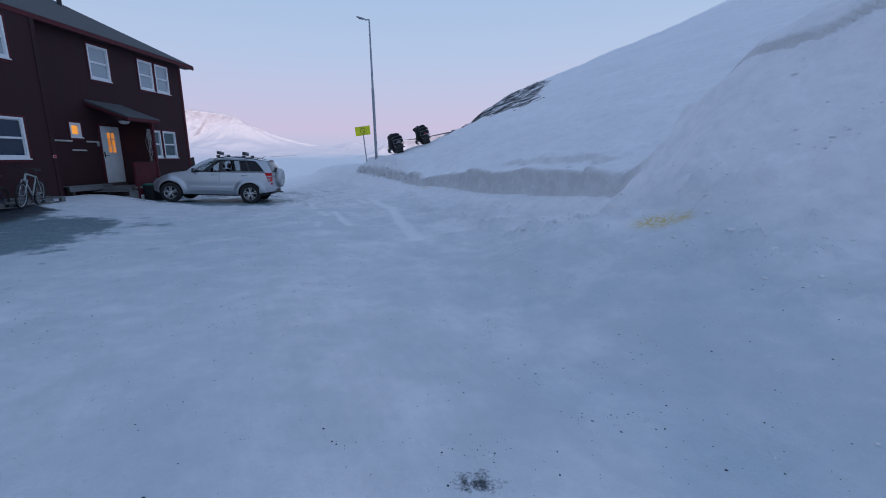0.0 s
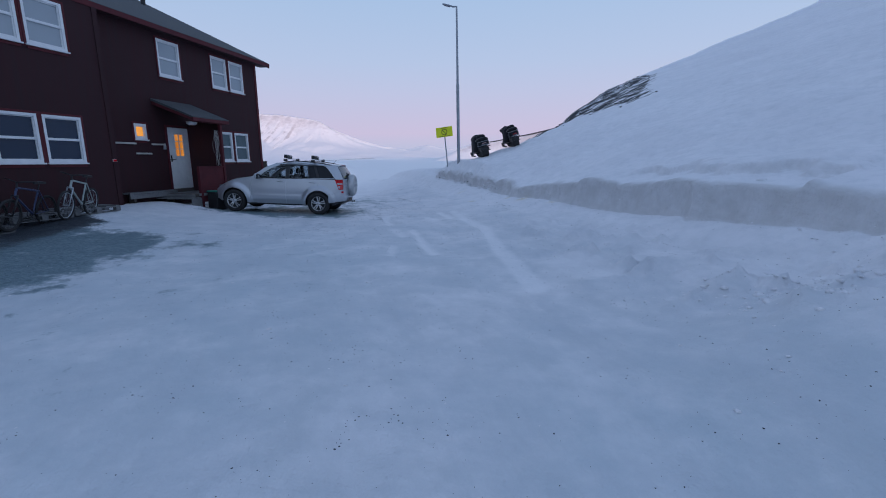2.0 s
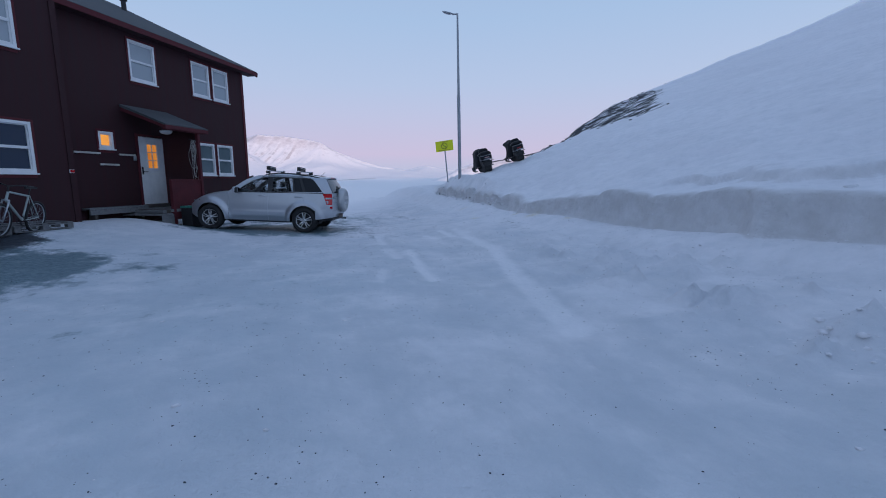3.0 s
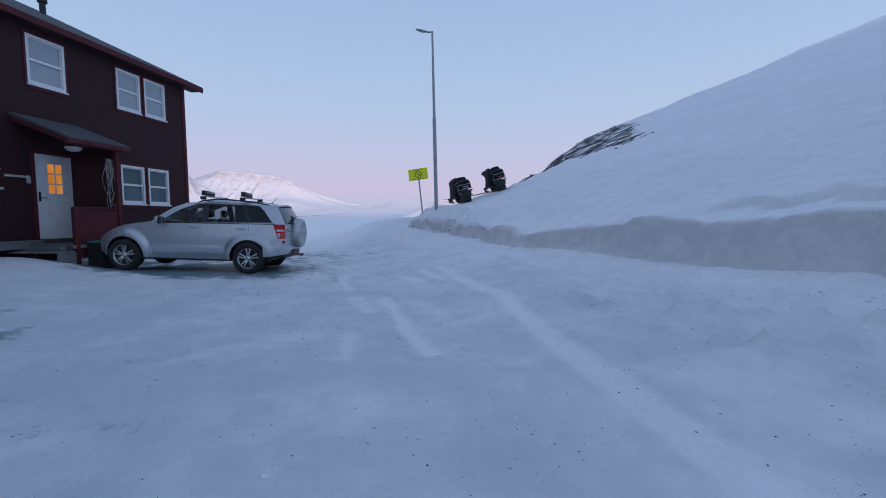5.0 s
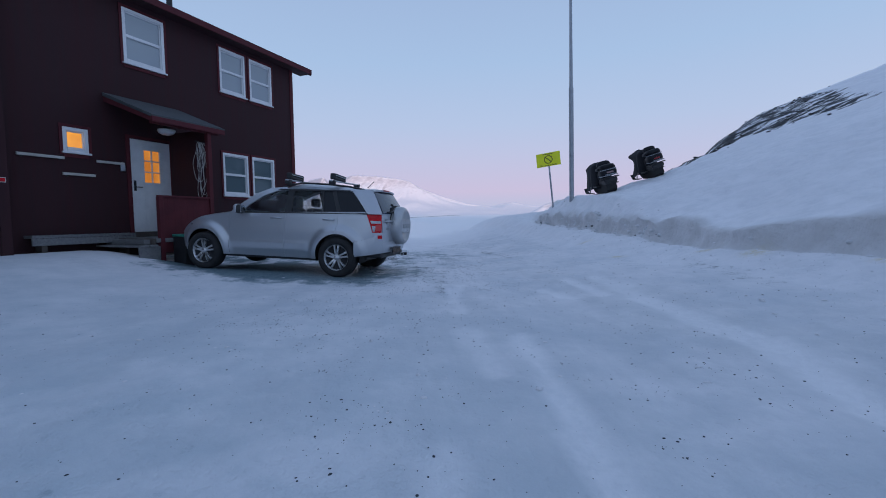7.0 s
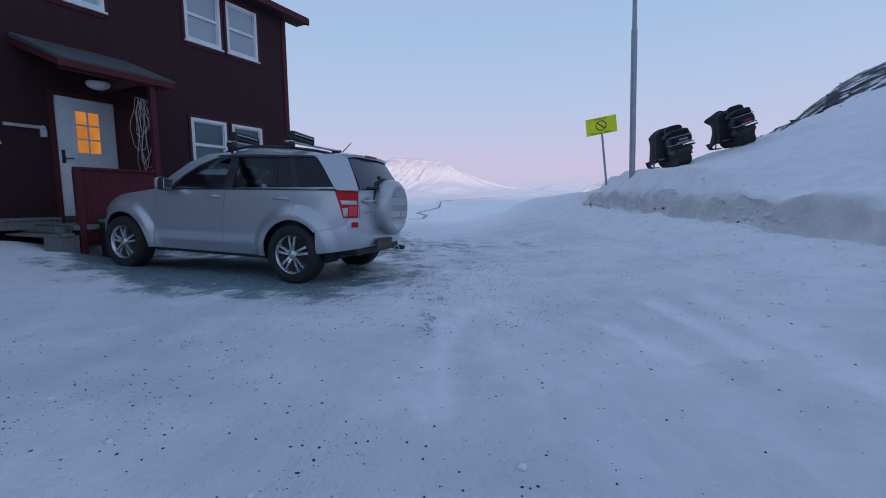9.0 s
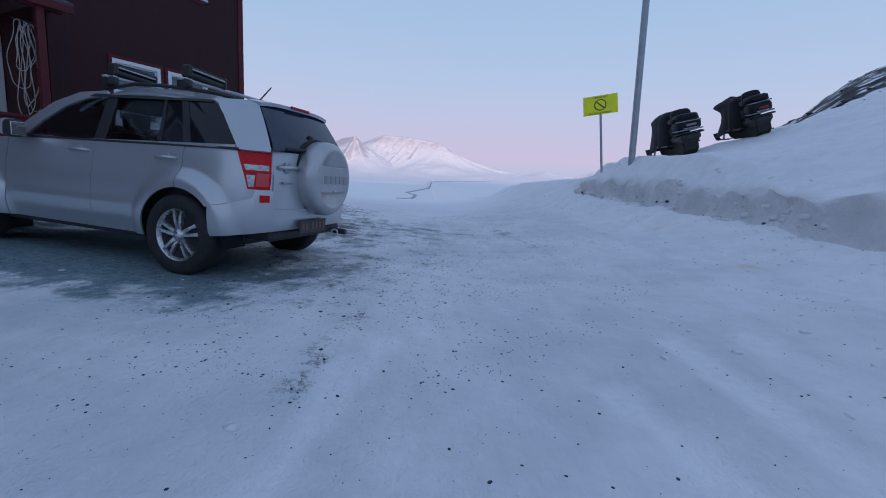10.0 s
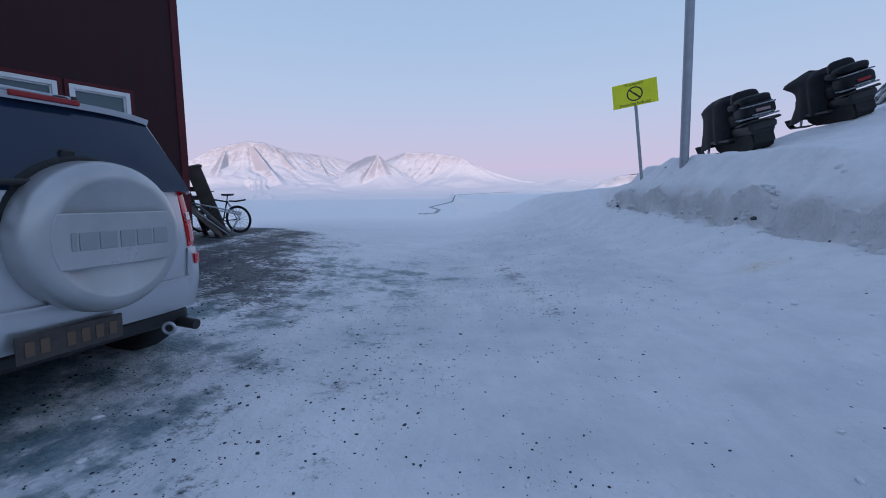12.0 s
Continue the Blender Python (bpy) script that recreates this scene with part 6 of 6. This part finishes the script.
for k in (0.2, 0.5, 0.8, 0.97):
    slat("rung", (0.30 * k, -0.53 * k, 0.98 * k), (0.165 + 0.30 * k, 0.25 - 0.53 * k, 0.98 * k), 0.09, 0.03, WOOD_DARK, ladder, Vector((0, 0, 1)))
rackx, racky = -12.72, 22.2
rz = height(rackx, racky)
trailer = thing("steel_rack", "galvanised tube rack lying behind the house corner", "rack", pose(rackx, racky, rz, 0, 0, 56))
for a, b in (((-0.7, 0, 0.75), (0.35, 0, 0.50)), ((-0.7, 0.25, 0.70), (0.35, 0.25, 0.45)), ((0.35, 0, 0.50), (0.12, 0, 0.05)), ((0.35, 0.25, 0.45), (0.12, 0.25, 0.05)), ((0.35, 0, 0.50), (0.35, 0.25, 0.45)), ((0.12, 0, 0.05), (0.12, 0.25, 0.05)), ((-0.7, 0, 0.75), (0.12, 0, 0.05)), ((-0.2, 0, 0.62), (-0.2, 0.25, 0.58)), ((-0.7, 0.0, 0.75), (-0.75, 0.05, 0.0)), ((-0.7, 0.25, 0.7), (-0.75, 0.3, 0.0))):
    part("tube", tube(bmesh.new(), a, b, 0.016, 0.016, 8), GALV, trailer, "", True)
board_ = thing("board", "dark board leaning behind the house corner", "board", pose(-13.2, 22.15, height(-13.2, 22.15)))
slat("sheet", (0.15, 0.25, 0.0), (0.25, -0.45, 0.62), 0.55, 0.03, WOOD_DARK, board_)
slat("edge", (0.42, 0.30, 0.0), (0.52, -0.42, 0.62), 0.04, 0.05, WOOD_GREY, board_)

# ---- clutter below the porch and by the car's nose ----
crate = thing("plastic_crate", "dark crate with a green edge below the porch screen", "crate", pose(-11.2, 16.75, height(-11.2, 16.75)))
part("body", boxed(-0.18, 0.18, -0.28, 0.28, 0, 0.58, 0.02), BLACK, crate)
part("rim", boxed(-0.19, 0.19, -0.29, 0.05, 0.58, 0.63, 0.01), worn("green_plastic", (0.04, 0.22, 0.17), (0.03, 0.17, 0.13), 8, 0.5), crate, "green rim")
brush = thing("brushwood", "heap of dry branches against the house wall", "branches", pose(-11.9, 18.35, height(-11.9, 18.35)))
rng = random.Random(9)
for i in range(16):
    a, r = rng.random() * math.tau, 0.25 + 0.45 * rng.random()
    p = Vector((0.25 * (rng.random() - 0.5), 0.5 * (rng.random() - 0.5), 0.55 + 0.2 * rng.random()))
    q = p + Vector((0.5 * r * math.cos(a), r * math.sin(a), 0.35 * rng.random()))
    part("twig", path_tube(bmesh.new(), [p * 0.3, p, q], 0.010 + 0.006 * rng.random(), 5), WOOD_DARK, brush)

# ---- grit, pebbles and crumbs of snow ----
def scatter(name, count, spots, size, material, label, category, seed, squash=0.6, fineness=1, sink=-0.25):
    """Small broken lumps in one mesh."""
    rs = np.random.default_rng(seed)
    bm = bmesh.new()
    bmesh.ops.create_icosphere(bm, subdivisions=fineness, radius=1)
    base = np.array([v.co for v in bm.verts])
    faces = np.array([[v.index for v in f.verts] for f in bm.faces])
    bm.free()
    px, py = spots(rs, count)
    z = land(px, py)[0]
    n, k = len(px), len(base)
    s = size[0] + (size[1] - size[0]) * rs.random(n) ** 3.5
    ang = rs.random(n) * math.tau
    jit = 1 + 0.45 * (rs.random((n, k)) - 0.5)
    p = base[None] * jit[:, :, None] * s[:, None, None]
    p[:, :, 2] *= squash
    p[:, :, 0] *= 1 + 0.6 * rs.random(n)[:, None]
    x = p[:, :, 0] * np.cos(ang)[:, None] - p[:, :, 1] * np.sin(ang)[:, None] + px[:, None]
    y = p[:, :, 0] * np.sin(ang)[:, None] + p[:, :, 1] * np.cos(ang)[:, None] + py[:, None]
    zz = p[:, :, 2] + (z - s * squash * sink)[:, None]
    co = np.stack([x, y, zz], 2).reshape(-1, 3)
    f = (faces[None] + (np.arange(n) * k)[:, None, None]).reshape(-1, 3)
    me = bpy.data.meshes.new(name)
    me.from_pydata(co.tolist(), [], f.tolist())
    if material is not STONE:
        me.polygons.foreach_set("use_smooth", [True] * len(me.polygons))
    me.materials.append(material)
    return tagged(new(name, me), label, category, kind="stuff")


def road_spots(rs, n):
    x, y = rs.uniform(-9, 3.5, n * 8), rs.uniform(1.2, 27, n * 8)
    s, u = bank_su(x, y)
    d = 0.07 + 0.10 * np.exp(-((s + 3.5) / 3.2) ** 2) + 0.55 * np.exp(-((x + 6 + 0.3 * (y - 17)) / 1.5) ** 2) * smooth(11, 16, y)
    clump = 0.30 + vnoise(x * 1.0, y * 1.0, 61) ** 2 * (0.3 + 9 * smooth(0.60, 0.85, vnoise(x * 3.6, y * 3.6, 65)) * vnoise(x * 11, y * 11, 67))
    keep = (rs.random(n * 8) < d * clump) & (s < 0.2)
    return x[keep][:n], y[keep][:n]


def patch_spots(rs, n):
    x, y = rs.uniform(-14, -4.2, n * 4), rs.uniform(14, 27, n * 4)
    m = land(x, y)[1]["dirt"]
    keep = rs.random(n * 4) < np.clip(m * 1.5 - 0.15, 0, 1) * (0.2 + vnoise(x * 1.3, y * 1.3, 63))
    return x[keep][:n], y[keep][:n]


def apron_spots(rs, n):
    u, s = rs.uniform(-8, 18, n), -rs.random(n) ** 1.5 * 2.6 + 0.1
    return 1.5 + 0.876 * s - 0.482 * u, 12.5 + 0.482 * s + 0.876 * u


scatter("grit", 18000, road_spots, (0.0020, 0.0066), STONE, "dark grit strewn over packed road snow", "grit", 3)
scatter("gravel", 8000, patch_spots, (0.0025, 0.011), STONE, "dark gravel showing through thin ice", "gravel", 5)
scatter("snow_crumbs", 1500, apron_spots, (0.004, 0.024), SNOW, "crumbs of broken snow below the bank", "snow", 7, 0.5)
scatter("snow_flakes", 700, road_spots, (0.006, 0.026), SNOW, "loose flakes of packed snow on the road", "snow", 9, 0.35)


def face_of(u, s):
    """The s at which the cut's own edge runs, for a point u along the bank."""
    for _ in range(6):
        x, y = 1.5 + 0.876 * s - 0.482 * u, 12.5 + 0.482 * s + 0.876 * u
        s = s - land(x, y)[1]["edge"]
    return s


def clod_spots(rs, n):
    u = np.where(rs.random(n) < 0.94, rs.uniform(8.6, 16.4, n), rs.uniform(-3.4, 8.6, n))
    s = face_of(u, 0 * u) + rs.normal(0.14, 0.11, n)
    return 1.5 + 0.876 * s - 0.482 * u, 12.5 + 0.482 * s + 0.876 * u


def rock_spots(rs, n):
    u = rs.uniform(8.8, 16.3, n)
    s = face_of(u, 0 * u) + rs.normal(0.02, 0.05, n)
    return 1.5 + 0.876 * s - 0.482 * u, 12.5 + 0.482 * s + 0.876 * u


def scree_spots(rs, n):
    u, s = rs.uniform(12, 30, n * 14), rs.uniform(5, 26, n * 14)
    x, y = 1.5 + 0.876 * s - 0.482 * u, 12.5 + 0.482 * s + 0.876 * u
    keep = rs.random(n * 14) < land(x, y)[1]["rock"] ** 2 * smooth(0.48, 0.66, vnoise(u * 1.7, s * 0.40, 81) * 0.6 + vnoise(u * 3.5, s * 0.9, 83) * 0.4)
    return x[keep][:n], y[keep][:n]


def heap_spots(rs, n):
    far = rs.random(n) < 0.35
    x = np.where(far, rs.uniform(2.6, 5.0, n), rs.normal(1.85, 0.45, n))
    y = np.where(far, rs.uniform(3.5, 8.0, n), rs.normal(8.9, 0.40, n))
    return x, y


BANK_CLOD = worn("grey_clod_snow", (0.62, 0.62, 0.63), (0.78, 0.79, 0.81), 6, 0.8, 40, 0.5, 0.02)
scatter("snow_clods", 700, clod_spots, (0.012, 0.062), BANK_CLOD, "grey clods of ploughed snow along the bank", "snow", 11, 0.7, 2, 0.15)
scatter("broken_snow", 320, heap_spots, (0.008, 0.055), SNOW, "broken plates of ploughed snow below the bank", "snow", 19, 0.5, 1, 0.25)
scatter("rocks", 16, rock_spots, (0.015, 0.045), STONE, "dark rocks stuck in the ploughed bank", "rocks", 13, 0.8)
scatter("scree", 500, scree_spots, (0.02, 0.10), worn("dark_scree", (0.030, 0.028, 0.030), (0.07, 0.065, 0.066), 1.5, 0.9), "dark rocks showing through snow on the hillside", "rocks", 17, 0.55)

# ---- far road across the valley ----
FAR_ROAD = [(-72, 121), (-120, 205), (-184, 325), (-230, 387), (-330, 590), (-451, 855), (-537, 1152), (-659, 1671), (-712, 2098), (-821, 2782)]
bm = bmesh.new()
rows = []
for (x0, y0), (x1, y1) in zip(FAR_ROAD, FAR_ROAD[1:]):
    for k in range(8):
        t = k / 8
        x, y = x0 + (x1 - x0) * t, y0 + (y1 - y0) * t
        d = math.hypot(x, y)
        x += 0.004 * d * math.sin(d / 90.0)
        g, w, h = height(x, y), 0.9 + d * 0.0010, 0.06 + 0.0006 * d
        rows.append([bm.verts.new(p) for p in ((x - w * 1.6, y, g - 0.3), (x - w, y, g + h), (x + w, y, g + h), (x + w * 1.6, y, g - 0.3))])
for p, q in zip(rows, rows[1:]):
    for k in range(3):
        bm.faces.new((p[k], p[k + 1], q[k + 1], q[k]))
road = link_mesh("road", bm, worn("far_road_gravel", (0.20, 0.20, 0.21), (0.48, 0.48, 0.50), 0.08, 0.9))
tagged(road, "dark gravel road winding over the snowy plain", "road", kind="structure")
